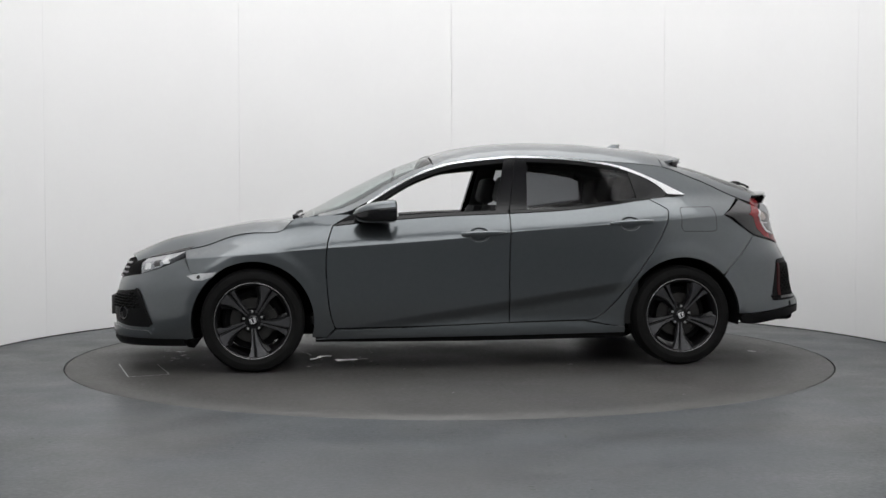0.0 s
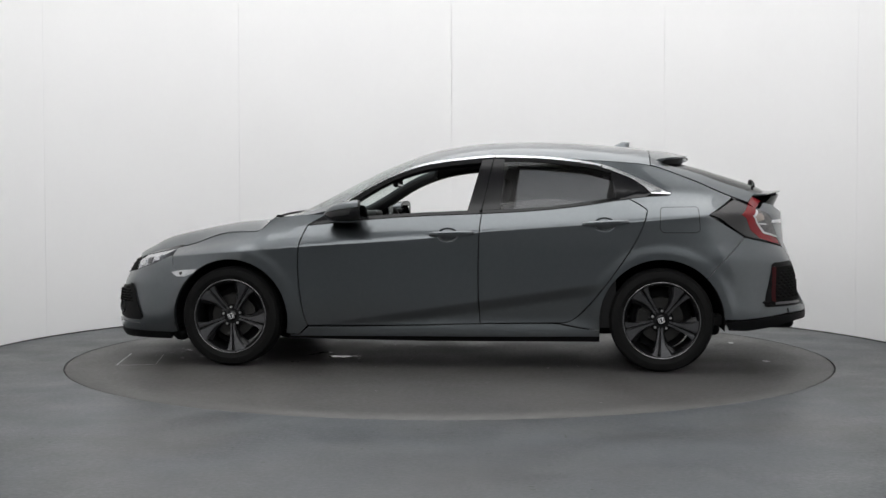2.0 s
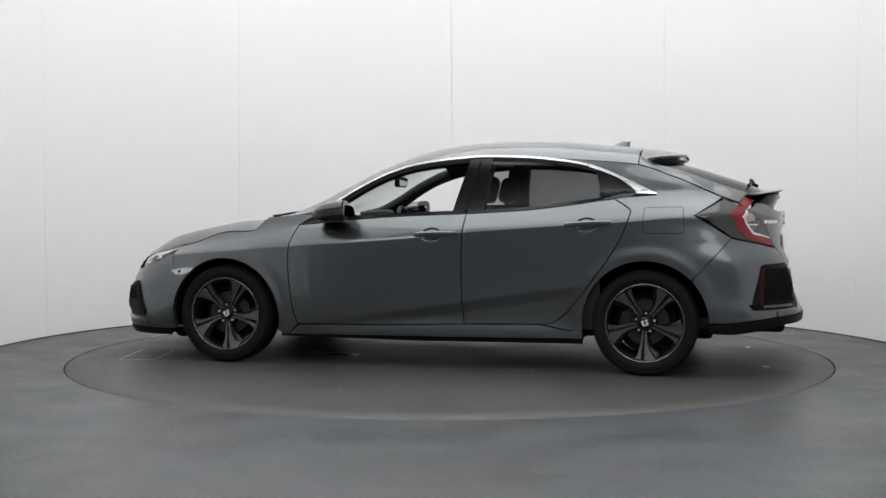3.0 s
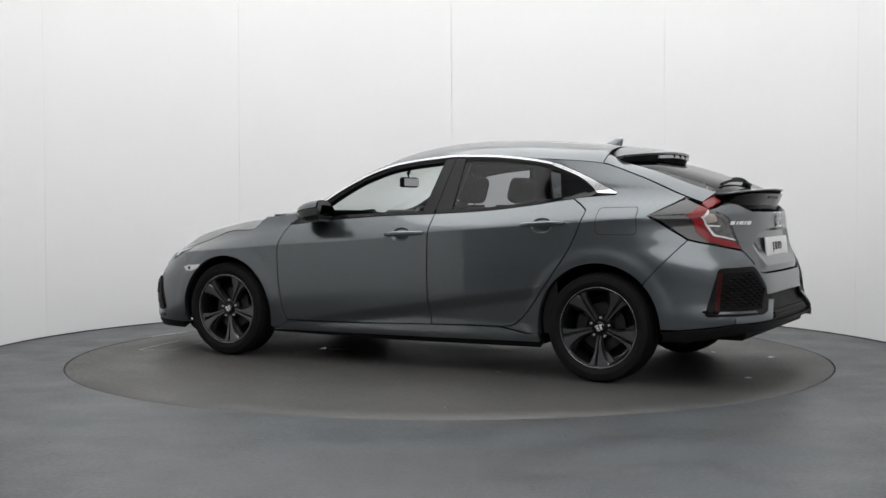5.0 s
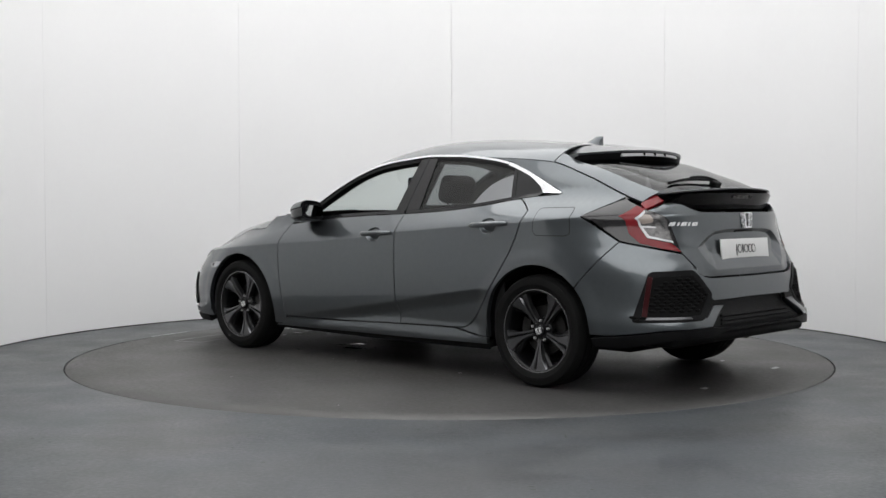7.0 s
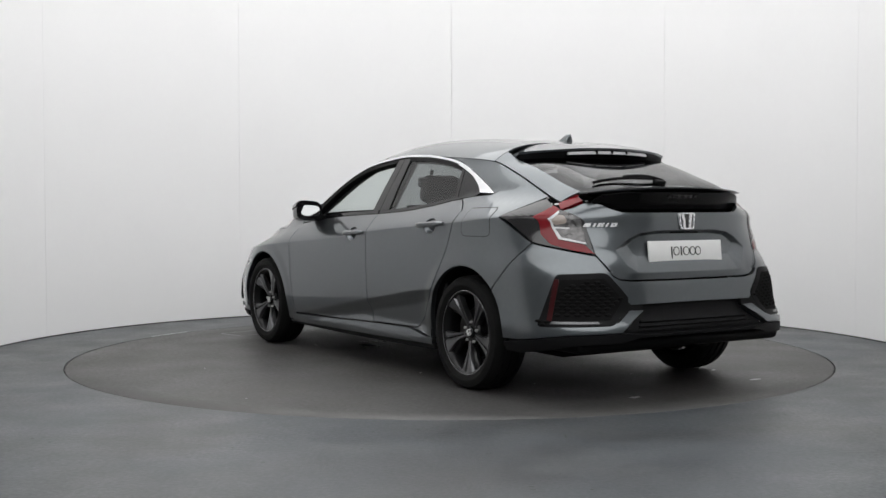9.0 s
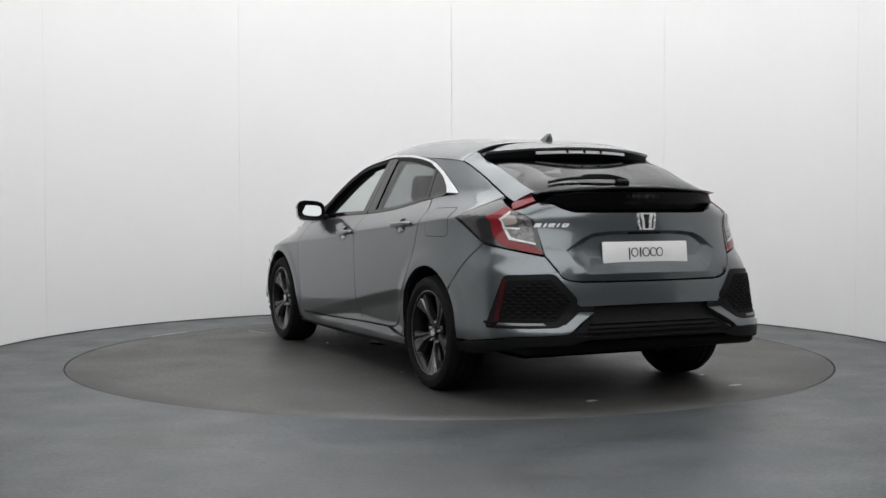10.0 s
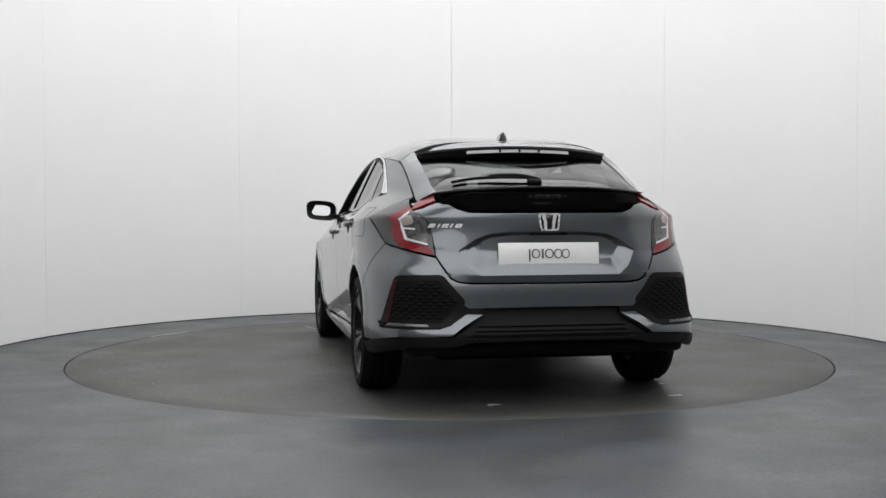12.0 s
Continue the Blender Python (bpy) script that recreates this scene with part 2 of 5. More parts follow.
def box(bm, x0, x1, y0, y1, z0, z1, bevel=0.0, segs=2, m=None):
    vs = [bm.verts.new((x, y, z)) for x in (x0, x1) for y in (y0, y1) for z in (z0, z1)]
    fs = [bm.faces.new([vs[i] for i in q]) for q in ((0, 1, 3, 2), (4, 6, 7, 5), (0, 4, 5, 1), (2, 3, 7, 6), (0, 2, 6, 4), (1, 5, 7, 3))]
    if bevel:
        es = list({e for f in fs for e in f.edges})
        r = bmesh.ops.bevel(bm, geom=es, offset=bevel, segments=segs, affect="EDGES", profile=0.5)
        vs = list({v for f in r["faces"] for v in f.verts} | {v for v in vs if v.is_valid})
    if m is not None:
        bmesh.ops.transform(bm, matrix=m, verts=[v for v in vs if v.is_valid])
    return bm


def lathe(bm, prof, axis="y", n=48, close=False):
    """Turns a profile of (radius, along) about an axis."""
    rings = []
    for r, a in prof:
        row = []
        for k in range(n):
            t = 2 * math.pi * k / n
            c, s = r * math.cos(t), r * math.sin(t)
            row.append(bm.verts.new((c, a, s) if axis == "y" else ((c, s, a) if axis == "z" else (a, c, s))))
        rings.append(row)
    pairs = list(zip(rings, rings[1:])) + ([(rings[-1], rings[0])] if close else [])
    for p, q in pairs:
        for k in range(n):
            bm.faces.new((p[k], p[(k + 1) % n], q[(k + 1) % n], q[k]))
    return bm


def tube(bm, path, r, n=8, caps=True):
    rows = []
    for i, p in enumerate(path):
        a, b = Vector(path[max(i - 1, 0)]), Vector(path[min(i + 1, len(path) - 1)])
        d = (b - a).normalized()
        u = d.cross(Vector((0, 0, 1)))
        u = u.normalized() if u.length > 1e-4 else Vector((1, 0, 0))
        w = d.cross(u)
        rr = r[i] if isinstance(r, (list, tuple)) else r
        rows.append([bm.verts.new(Vector(p) + (u * math.cos(2 * math.pi * k / n) + w * math.sin(2 * math.pi * k / n)) * rr) for k in range(n)])
    for p, q in zip(rows, rows[1:]):
        for k in range(n):
            bm.faces.new((p[k], p[(k + 1) % n], q[(k + 1) % n], q[k]))
    if caps:
        bm.faces.new(rows[0][::-1])
        bm.faces.new(rows[-1])
    return bm


def prism(bm, outline, y0, y1, axis="y"):
    """An outline in two axes, drawn out along the third."""
    def put(p, k):
        return bm.verts.new((p[0], k, p[1]) if axis == "y" else ((k, p[0], p[1]) if axis == "x" else (p[0], p[1], k)))
    a, b = [put(p, y0) for p in outline], [put(p, y1) for p in outline]
    n = len(outline)
    bm.faces.new(a)
    bm.faces.new(b[::-1])
    for i in range(n):
        bm.faces.new((a[i], b[i], b[(i + 1) % n], a[(i + 1) % n]))
    bmesh.ops.recalc_face_normals(bm, faces=bm.faces[:])
    return bm


# ---- the studio ----
TABLE_R, WALL_R, WALL_TOP = 2.514, 3.27, 5.0
MOUTH = 42.0     # half the angle over which the round wall stands open, towards the camera


def build_studio():
    # floor, with the round hole for the turntable
    bm = bmesh.new()
    n = 144
    inner = [bm.verts.new(((TABLE_R + 0.009) * math.cos(2 * math.pi * k / n), (TABLE_R + 0.009) * math.sin(2 * math.pi * k / n), 0)) for k in range(n)]
    deep = [bm.verts.new((v.co.x, v.co.y, -0.03)) for v in inner]
    far = []
    for k in range(n):
        a = 2 * math.pi * k / n
        c, s = math.cos(a), math.sin(a)
        f = min(6.0 / max(abs(c), 1e-6), (5.0 if s > 0 else 13.0) / max(abs(s), 1e-6))
        far.append(bm.verts.new((c * f, s * f, 0)))
    for k in range(n):
        j = (k + 1) % n
        bm.faces.new((inner[k], far[k], far[j], inner[j]))
        bm.faces.new((deep[k], inner[k], inner[j], deep[j]))
    tagged(mesh_object("floor", bm, FLOOR, False), "blue-grey painted studio floor with scuffs", "floor", kind="structure")
    bm = bmesh.new()
    box(bm, -6, 6, -13, 5, -0.06, -0.031)
    tagged(mesh_object("floor_base", bm, SEAM, False), "dark pit base under the turntable", "floor", kind="structure")
    # the round wall in panels of 36 degrees with fine joints
    wall = tagged(new("wall_round"), "white painted curved studio wall of tall panels", "wall", kind="structure")
    lo, hi = -90 + MOUTH, 270 - MOUTH
    cuts = [lo] + [a for a in (-18.6, 17.4, 53.5, 89.5, 125.5, 162.0, 198.0) if lo < a < hi] + [hi]
    for a, b in zip(cuts, cuts[1:]):
        bm = bmesh.new()
        k = max(4, int((b - a) / 2))
        g = 0.015
        rows = []
        for i in range(k + 1):
            t = radians(a + g + (b - a - 2 * g) * i / k)
            c, s = math.cos(t), math.sin(t)
            rows.append([bm.verts.new((c * r, s * r, z)) for r, z in ((WALL_R, 0.006), (WALL_R, WALL_TOP), (WALL_R + 0.05, WALL_TOP), (WALL_R + 0.05, 0.006))])
        for p, q in zip(rows, rows[1:]):
            for j in range(4):
                bm.faces.new((p[j], p[(j + 1) % 4], q[(j + 1) % 4], q[j]))
        bm.faces.new(rows[0])
        bm.faces.new(rows[-1][::-1])
        bmesh.ops.recalc_face_normals(bm, faces=bm.faces[:])
        part("wall_panel", sharp(bm), WALL, wall)
    bm = bmesh.new()
    k = 90
    rows = []
    for i in range(k + 1):
        t = radians(lo + (hi - lo) * i / k)
        rows.append([bm.verts.new((math.cos(t) * r, math.sin(t) * r, z)) for r, z in ((WALL_R + 0.052, 0), (WALL_R + 0.052, WALL_TOP), (WALL_R + 0.09, WALL_TOP), (WALL_R + 0.09, 0))])
    for p, q in zip(rows, rows[1:]):
        for j in range(4):
            bm.faces.new((p[j], p[(j + 1) % 4], q[(j + 1) % 4], q[j]))
    part("wall_backing", bm, WALL, wall)
    bm = bmesh.new()
    rows = []
    for i in range(k + 1):
        t = radians(lo + (hi - lo) * i / k)
        rows.append([bm.verts.new((math.cos(t) * r, math.sin(t) * r, z)) for r, z in ((WALL_R - 0.004, 0.0), (WALL_R - 0.004, 0.008), (WALL_R, 0.008))])
    for p, q in zip(rows, rows[1:]):
        for j in range(2):
            bm.faces.new((p[j], p[j + 1], q[j + 1], q[j]))
    tagged(mesh_object("baseboard", bm, SEAM), "thin dark joint along the wall foot", "trim", kind="structure")
    # an assumed, unseen dim hall outside the mouth, added to close the place
    for nm, b in (("wall_south", (-6, 6, -13.1, -13, 0, 6.0)), ("wall_west", (-6.1, -6, -13, 5, 0, 6.0)), ("wall_east", (6, 6.1, -13, 5, 0, 6.0)), ("wall_north", (-6, 6, 5, 5.1, 0, 6.0))):
        bm = bmesh.new()
        box(bm, *b)
        tagged(mesh_object(nm, bm, UNSEEN_HALL, False), "unseen plain dark wall added to close the hall", "wall", kind="structure")
    bm = bmesh.new()
    box(bm, -6, 6, -13, 5, 6.0, 6.1)
    tagged(mesh_object("ceiling", bm, UNSEEN_HALL, False), "unseen plain dark ceiling added to close the hall", "ceiling", kind="structure")
    # added round fill panel: no lamp is in view over the turntable
    light = tagged(new("added_overhead_fill"), "unseen round white fill panel added over the turntable", "light")
    bm = bmesh.new()
    bmesh.ops.create_circle(bm, cap_ends=True, segments=96, radius=3.2)
    bmesh.ops.translate(bm, verts=bm.verts[:], vec=(0, 0, WALL_TOP + 0.02))
    if list(bm.faces)[0].normal.z > 0:
        bmesh.ops.reverse_faces(bm, faces=bm.faces[:])
    part("diffuser", bm, OVERHEAD_FILL, light, smooth=False)
    # added fill panel behind the view, lights the round wall from the front
    hall = tagged(new("added_hall_fill"), "unseen white fill panel added over the camera's side of the hall", "light")
    bm = bmesh.new()
    box(bm, -5.2, 5.2, -12.4, -3.7, 4.40, 4.44)
    part("diffuser", bm, HALL_FILL, hall, smooth=False)
    bm = bmesh.new()
    box(bm, -5.26, 5.26, -12.46, -3.64, 4.445, 5.99)
    part("fill_box", bm, WALL, hall, smooth=False)
    bm = bmesh.new()
    lathe(bm, [(3.2, WALL_TOP), (3.26, WALL_TOP), (3.26, 6.0), (3.2, 6.0)], "z", 96, True)
    part("fill_rim", sharp(bm), WALL, light)


build_studio()


def build_turntable():
    t = tagged(new("turntable"), "round grey motor turntable, worn, with white scuff marks", "turntable")
    bm = bmesh.new()
    prof = [(0.001, 0.0), (0.6, 0.0), (1.2, 0.0), (1.8, 0.0), (2.3, 0.0), (TABLE_R - 0.003, 0.0), (TABLE_R, -0.003), (TABLE_R, -0.028), (0.001, -0.028)]
    lathe(bm, prof, "z", 160)
    part("deck", sharp(bm), DISC, t)

    def stroke(a, b, wide, mat=WHITE_SCUFF, nm="tape_mark"):
        a, b = Vector(a), Vector(b)
        n = (b - a).orthogonal().normalized() * wide / 2
        bm = bmesh.new()
        k = max(2, int((b - a).length / 0.03))
        pts = [a.lerp(b, i / k) for i in range(k + 1)]
        rows = [(bm.verts.new((*(p + n * random.uniform(0.5, 1.0)), 0.0012)), bm.verts.new((*(p - n * random.uniform(0.5, 1.0)), 0.0012))) for p in pts]
        for p, q in zip(rows, rows[1:]):
            bm.faces.new((p[0], p[1], q[1], q[0]))
        bmesh.ops.recalc_face_normals(bm, faces=bm.faces[:])
        part(nm, bm, mat, t, smooth=False)

    def splash(c, rx, ry, turn=0.0, mat=WHITE_SCUFF, nm="paint_splash"):
        bm = bmesh.new()
        vs = []
        for k in range(14):
            a = 2 * math.pi * k / 14
            r = random.uniform(0.55, 1.0)
            p = Matrix.Rotation(radians(turn), 2) @ Vector((rx * r * math.cos(a), ry * r * math.sin(a)))
            vs.append(bm.verts.new((c[0] + p.x, c[1] + p.y, 0.0012)))
        f = bm.faces.new(vs)
        if f.normal.z < 0:
            f.normal_flip()
        part(nm, bm, mat, t, smooth=False)
    # worn tape angles
    stroke((2.17, 0.26), (2.035, 0.845), 0.010)
    stroke((2.035, 0.845), (1.80, 0.775), 0.012)
    stroke((1.80, 0.775), (1.93, 0.285), 0.006)
    for c, rx, ry, a in (((0.72, 0.24), 0.10, 0.05, 10), ((0.84, 0.03), 0.05, 0.025, 0), ((0.60, 0.21), 0.03, 0.012, 0), ((1.80, -0.15), 0.035, 0.02, 40), ((1.855, -0.01), 0.025, 0.02, 0), ((1.93, -0.39), 0.03, 0.012, 20), ((-2.10, 0.17), 0.028, 0.05, 8), ((-1.99, -0.85), 0.026, 0.06, 12), ((-0.70, 0.65), 0.02, 0.010, 0), ((-1.576, -0.93), 0.02, 0.03, 30), ((0.92, 0.16), 0.06, 0.02, 60), ((0.885, 0.065), 0.07, 0.02, 80)):
        splash(c, rx, ry, a, WATER if abs(c[1]) < 0.35 and c[0] > 0 else WHITE_SCUFF, "wet_patch" if abs(c[1]) < 0.35 and c[0] > 0 else "paint_splash")
    for k in range(16):
        splash((random.uniform(0.5, 1.0), random.uniform(-0.2, 0.6)), random.uniform(0.008, 0.02), random.uniform(0.006, 0.014), 0, WATER, "wet_patch")
        splash((random.uniform(1.6, 2.0), random.uniform(-0.5, 0.5)), random.uniform(0.008, 0.02), random.uniform(0.006, 0.014), 0, WATER, "wet_patch")
    for k in range(46):
        a, r = random.uniform(0, 6.28), random.uniform(0.3, 2.45)
        splash((r * math.cos(a), r * math.sin(a)), random.uniform(0.004, 0.012), random.uniform(0.004, 0.010), 0, random.choice((WHITE_SCUFF, DARK_SCUFF, DARK_SCUFF)), "fleck")
    for c in ((-2.244, -0.834), (-2.212, -0.94), (-1.96, -0.235)):
        splash(c, 0.014, 0.012, 0, DARK_SCUFF, "fleck")
    return t


def build_floor_marks():
    marks = tagged(new("floor_scuffs"), "small dark scuffs and flecks on the painted floor", "scuff", kind="structure")
    spots = [(0.163, -3.287, 0.03, 0.008), (0.395, -3.498, 0.022, 0.008), (0.297, -3.851, 0.02, 0.008), (0.30, -3.90, 0.014, 0.010), (-0.735, -3.445, 0.018, 0.006), (-1.723, -3.04, 0.01, 0.010), (-1.824, -2.965, 0.008, 0.012), (0.266, -2.843, 0.018, 0.008), (0.31, -2.85, 0.014, 0.008), (0.514, -2.921, 0.006, 0.05), (0.493, -2.653, 0.012, 0.008), (0.513, -3.894, 0.008, 0.012), (1.631, -2.392, 0.008, 0.012), (-0.366, -3.185, 0.008, 0.010), (-0.342, -2.815, 0.014, 0.008), (-0.14, -2.762, 0.012, 0.008)]
    for k in range(30):
        spots.append((random.uniform(-2.4, 2.4), random.uniform(-4.4, -2.7), random.uniform(0.003, 0.008), random.uniform(0.003, 0.008)))
    for x, y, rx, ry in spots:
        if math.hypot(x, y) < TABLE_R + 0.05:
            continue
        bm = bmesh.new()
        vs = []
        for k in range(10):
            a, r = 2 * math.pi * k / 10, random.uniform(0.5, 1.0)
            vs.append(bm.verts.new((x + rx * r * math.cos(a), y + ry * r * math.sin(a), 0.001)))
        bm.faces.new(vs)
        part("scuff", bm, DARK_SCUFF, marks, smooth=False)
    # chipped pale paint along the floor's round edge
    for a0, a1, w0, w1, mat in ((258, 267, 0.004, 0.010, PALE_CHIP), (271, 292, 0.003, 0.009, PALE_CHIP), (300, 322, 0.003, 0.012, PALE_CHIP), (325, 350, 0.003, 0.010, PALE_CHIP), (60, 85, 0.003, 0.010, PALE_CHIP), (146.5, 155.5, 0.012, 0.024, WHITE_SCUFF)):
        bm = bmesh.new()
        rows = []
        for i in range(25):
            a = radians(a0 + (a1 - a0) * i / 24)
            w = random.uniform(w0, w1)
            rows.append([bm.verts.new(((TABLE_R + d) * math.cos(a), (TABLE_R + d) * math.sin(a), 0.0012)) for d in (0.0105, 0.0105 + w)])
        for p, q in zip(rows, rows[1:]):
            bm.faces.new((p[0], p[1], q[1], q[0]))
        part("chipped_edge", bm, mat, marks, smooth=False)


build_floor_marks()


turntable = build_turntable()

# ---- the car: surfaces ----
# x forward, y to its left, z up; the origin lies on the floor below the middle of the car
FRONT_AXLE, REAR_AXLE, HUB_Z = 1.303, -1.394, 0.316
crease_z = spline([2.1, 1.6, 0.86, 0.43, 0.02, -0.28, -0.79, -1.3, -1.75, -2.2], [0.66, 0.70, 0.757, 0.785, 0.815, 0.85, 0.888, 0.92, 0.955, 0.96])
belt_z = spline([2.2, 2.0, 1.66, 1.2, 1.035, 0.81, 0.426, 0.072, -0.3, -0.65, -0.94, -1.2, -1.45, -2.2], [0.68, 0.71, 0.765, 0.845, 0.872, 0.893, 0.93, 0.953, 0.967, 0.987, 1.019, 1.056, 1.078, 1.08])
belt_w = spline([2.2, 1.66, 1.2, 1.035, 0.81, 0.0, -0.6, -1.0, -1.45, -2.2], [0.70, 0.735, 0.765, 0.785, 0.80, 0.803, 0.80, 0.787, 0.758, 0.75])
under_w = spline([0.12, 0.19, 0.25, 0.31, 0.42, 0.58, 0.75, 1.0], [0.80, 0.838, 0.857, 0.868, 0.880, 0.888, 0.892, 0.894])
rear_x = spline([0.15, 0.24, 0.32, 0.37, 0.48, 0.60, 0.70, 0.80, 0.93, 1.0, 1.08, 1.27, 1.40], [-2.20, -2.25, -2.31, -2.312, -2.264, -2.252, -2.230, -2.206, -2.20, -2.19, -2.13, -1.76, -1.6])
rear_n = spline([0.2, 0.4, 0.66, 0.8, 0.93, 1.08, 1.3], [4.6, 4.4, 4.0, 3.2, 2.8, 3.2, 3.5])
front_n = spline([0.2, 0.5, 0.62, 0.75, 1.0], [3.9, 3.7, 3.1, 2.6, 2.6])
front_x = spline([0.12, 0.20, 0.30, 0.45, 0.60, 0.70, 0.80, 1.0], [2.12, 2.19, 2.195, 2.185, 2.15, 2.10, 2.0, 1.8])


def smooth(a, b, x):
    """A soft step from 0 at a to 1 at b."""
    t = min(max((x - a) / (b - a), 0.0), 1.0)
    return t * t * (3 - 2 * t)


def rear_start(z):
    return -1.2 + 0.6 * smooth(0.93, 1.10, z)


def raw_width(x, z):
    """Half the body's width away from the rounded ends, with its creases."""
    zc, zb = crease_z(x), belt_z(x)
    if z <= zc:
        w = under_w(z) + (0.893 - under_w(zc)) * smooth(zc - 0.35, zc, z)
        # the scoop over the sill, under a line that climbs to the rear
        line = 0.27 + (0.80 - x) * 0.152
        if -1.15 < x < 0.95:
            fade = smooth(-1.15, -0.85, x) * (1 - smooth(0.6, 0.95, x))
            w -= 0.032 * fade * smooth(0.0, 0.085, line - z) * smooth(0.20, 0.335, z)
        if x < -1.4:
            w += 0.020 * smooth(-1.4, -1.8, x) * (1 - smooth(0.3, 0.6, z))
        if x > 1.3:
            w += 0.015 * smooth(1.3, 1.6, x) * (1 - smooth(0.3, 0.6, z))
    elif z <= zb:
        s = (z - zc) / (zb - zc)
        w = 0.893 - (0.893 - belt_w(x)) * s ** 1.25
    else:
        w = belt_w(x) - 0.43 * (z - zb) - 0.12 * (z - zb) ** 2
    # swollen arches
    for ax in (FRONT_AXLE, REAR_AXLE):
        r = math.hypot(x - ax, z - HUB_Z)
        if r < 0.6 and z > 0.2:
            w += 0.007 * (1 - smooth(0.40, 0.475, r)) * smooth(0.22, 0.4, z)
    return w


def half_width(x, z):
    """The same, with the shoulder rounded where it has no window over it."""
    k = 0.032 * (1 - smooth(0.03, 0.065, abs(z - belt_z(x)))) * (smooth(-1.12, -1.3, x) + smooth(0.8, 0.95, x))
    if k < 1e-5:
        return raw_width(x, z)
    return sum(raw_width(x, z + k * o) for o in (-1.0, -0.6, -0.2, 0.2, 0.6, 1.0)) / 6


def side(x, z):
    """The body's left side, as far as it can be seen from the side."""
    w = half_width(x, z)
    a = rear_start(z)
    if x < a:
        t = min((a - x) / max(a - rear_x(z), 0.01), 0.9995)
        n = rear_n(z)
        w *= (1 - t ** n) ** (1 / n)
    elif x > 1.1:
        t = min((x - 1.1) / (front_x(z) - 1.1), 0.9995)
        w *= (1 - t ** front_n(z)) ** (1 / front_n(z))
    # the hollows behind the door handles
    for hx, hz in ((-0.088, 0.836), (-1.048, 0.900)):
        if abs(x - hx) < 0.09 and abs(z - hz) < 0.06:
            w -= 0.040 * (1 - smooth(0.80, 1.0, math.hypot((x - hx) / 0.066, (z - hz) / 0.044))) * (0.25 + 0.75 * (hz + 0.044 - z) / 0.088)
    return (x, w, z)


HOLLOW = ((0.0, 0.886, 0.016), (0.209, 0.884, 0.018), (0.31, 0.873, 0.022), (0.378, 0.845, 0.030), (0.460, 0.788, 0.085), (0.412, 0.706, 0.085), (0.36, 0.672, 0.080), (0.0, 0.670, 0.08))


def recess(y, z):
    """How deep the number plate's hollow and the turned-under edges lie in the tailgate."""
    y = abs(y)
    if not 0.6285 < z < 0.9:
        return 0.0
    k = smooth(0.36, 0.46, y)
    rim = 0.41 + (z - 0.6285) * 5.2 if z < 0.640 else 0.474 + (z - 0.640) * 2 if z < 0.655 else 0.5005 + (z - 0.655) * 0.527
    if y > rim:
        return 0.0
    under = (1 - k) * 0.42 * max(0.0, 0.668 - z) + k * 0.10 * max(0.0, 0.79 + 0.2 * (y - 0.458) - z)
    deep = 1.0
    for (y0, z0, wide), (y1, z1, _) in zip(HOLLOW, HOLLOW[1:]):
        dy, dz = y1 - y0, z1 - z0
        deep = min(deep, (dz * (y - y0) - dy * (z - z0)) / math.hypot(dy, dz) / wide)
    return under + 0.025 * max(0.0, deep)


def wrap(a, z, front=False):
    """The rounded tail (or nose): a is the angle round the car, in units of 0.9 m."""
    phi = a / 0.9
    s, c = abs(math.sin(phi)), math.cos(phi)
    x0 = 1.1 if front else rear_start(z)
    length = (front_x(z) - 1.1) if front else (x0 - rear_x(z))
    n = front_n(z) if front else rear_n(z)
    r = 0.9
    for _ in range(6):
        x = x0 + r * c * (1 if front else -1)
        w = half_width(x, z)
        r = ((s / w) ** n + (max(c, 1e-9) / length) ** n) ** (-1 / n)
    y = r * math.sin(phi)
    x = x0 + r * c * (1 if front else -1)
    if not front:
        x += recess(y, z)
    return (x, y, z)


def tail(a, z):
    return wrap(a, z)


def nose(a, z):
    return wrap(a, z, True)


def at_tail(*pts):
    """Outline points for tail() from (x, y, z), or (y, z) with the depth found."""
    out = []
    for p in pts:
        if len(p) == 3:
            out.append(Vector((0.9 * math.atan2(p[1], rear_start(p[2]) - p[0]), p[2])))
        else:
            lo, hi = 0.0, 1.45
            for _ in range(30):
                mid = (lo + hi) / 2
                if wrap(mid, p[1])[1] < abs(p[0]):
                    lo = mid
                else:
                    hi = mid
            out.append(Vector((math.copysign(lo, p[0]), p[1])))
    return out


def at_nose(*pts):
    out = []
    for p in pts:
        if len(p) == 3:
            out.append(Vector((0.9 * math.atan2(p[1], p[0] - 1.1), p[2])))
        else:
            lo, hi = 0.0, 1.45
            for _ in range(30):
                mid = (lo + hi) / 2
                if wrap(mid, p[1], True)[1] < abs(p[0]):
                    lo = mid
                else:
                    hi = mid
            out.append(Vector((math.copysign(lo, p[0]), p[1])))
    return out


def both(pts):
    """A closed outline from its left half, given from the middle outwards and back."""
    return list(pts) + [Vector((-p.x, p.y)) for p in reversed(pts)]


roof_mid = spline([1.06, 1.0, 0.676, 0.373, 0.2, 0.0, -0.27, -0.49, -0.75, -1.08, -1.33, -1.42, -1.6, -1.82, -2.03, -2.12], [0.945, 0.965, 1.130, 1.274, 1.338, 1.394, 1.429, 1.437, 1.432, 1.408, 1.380, 1.318, 1.275, 1.208, 1.135, 1.085])
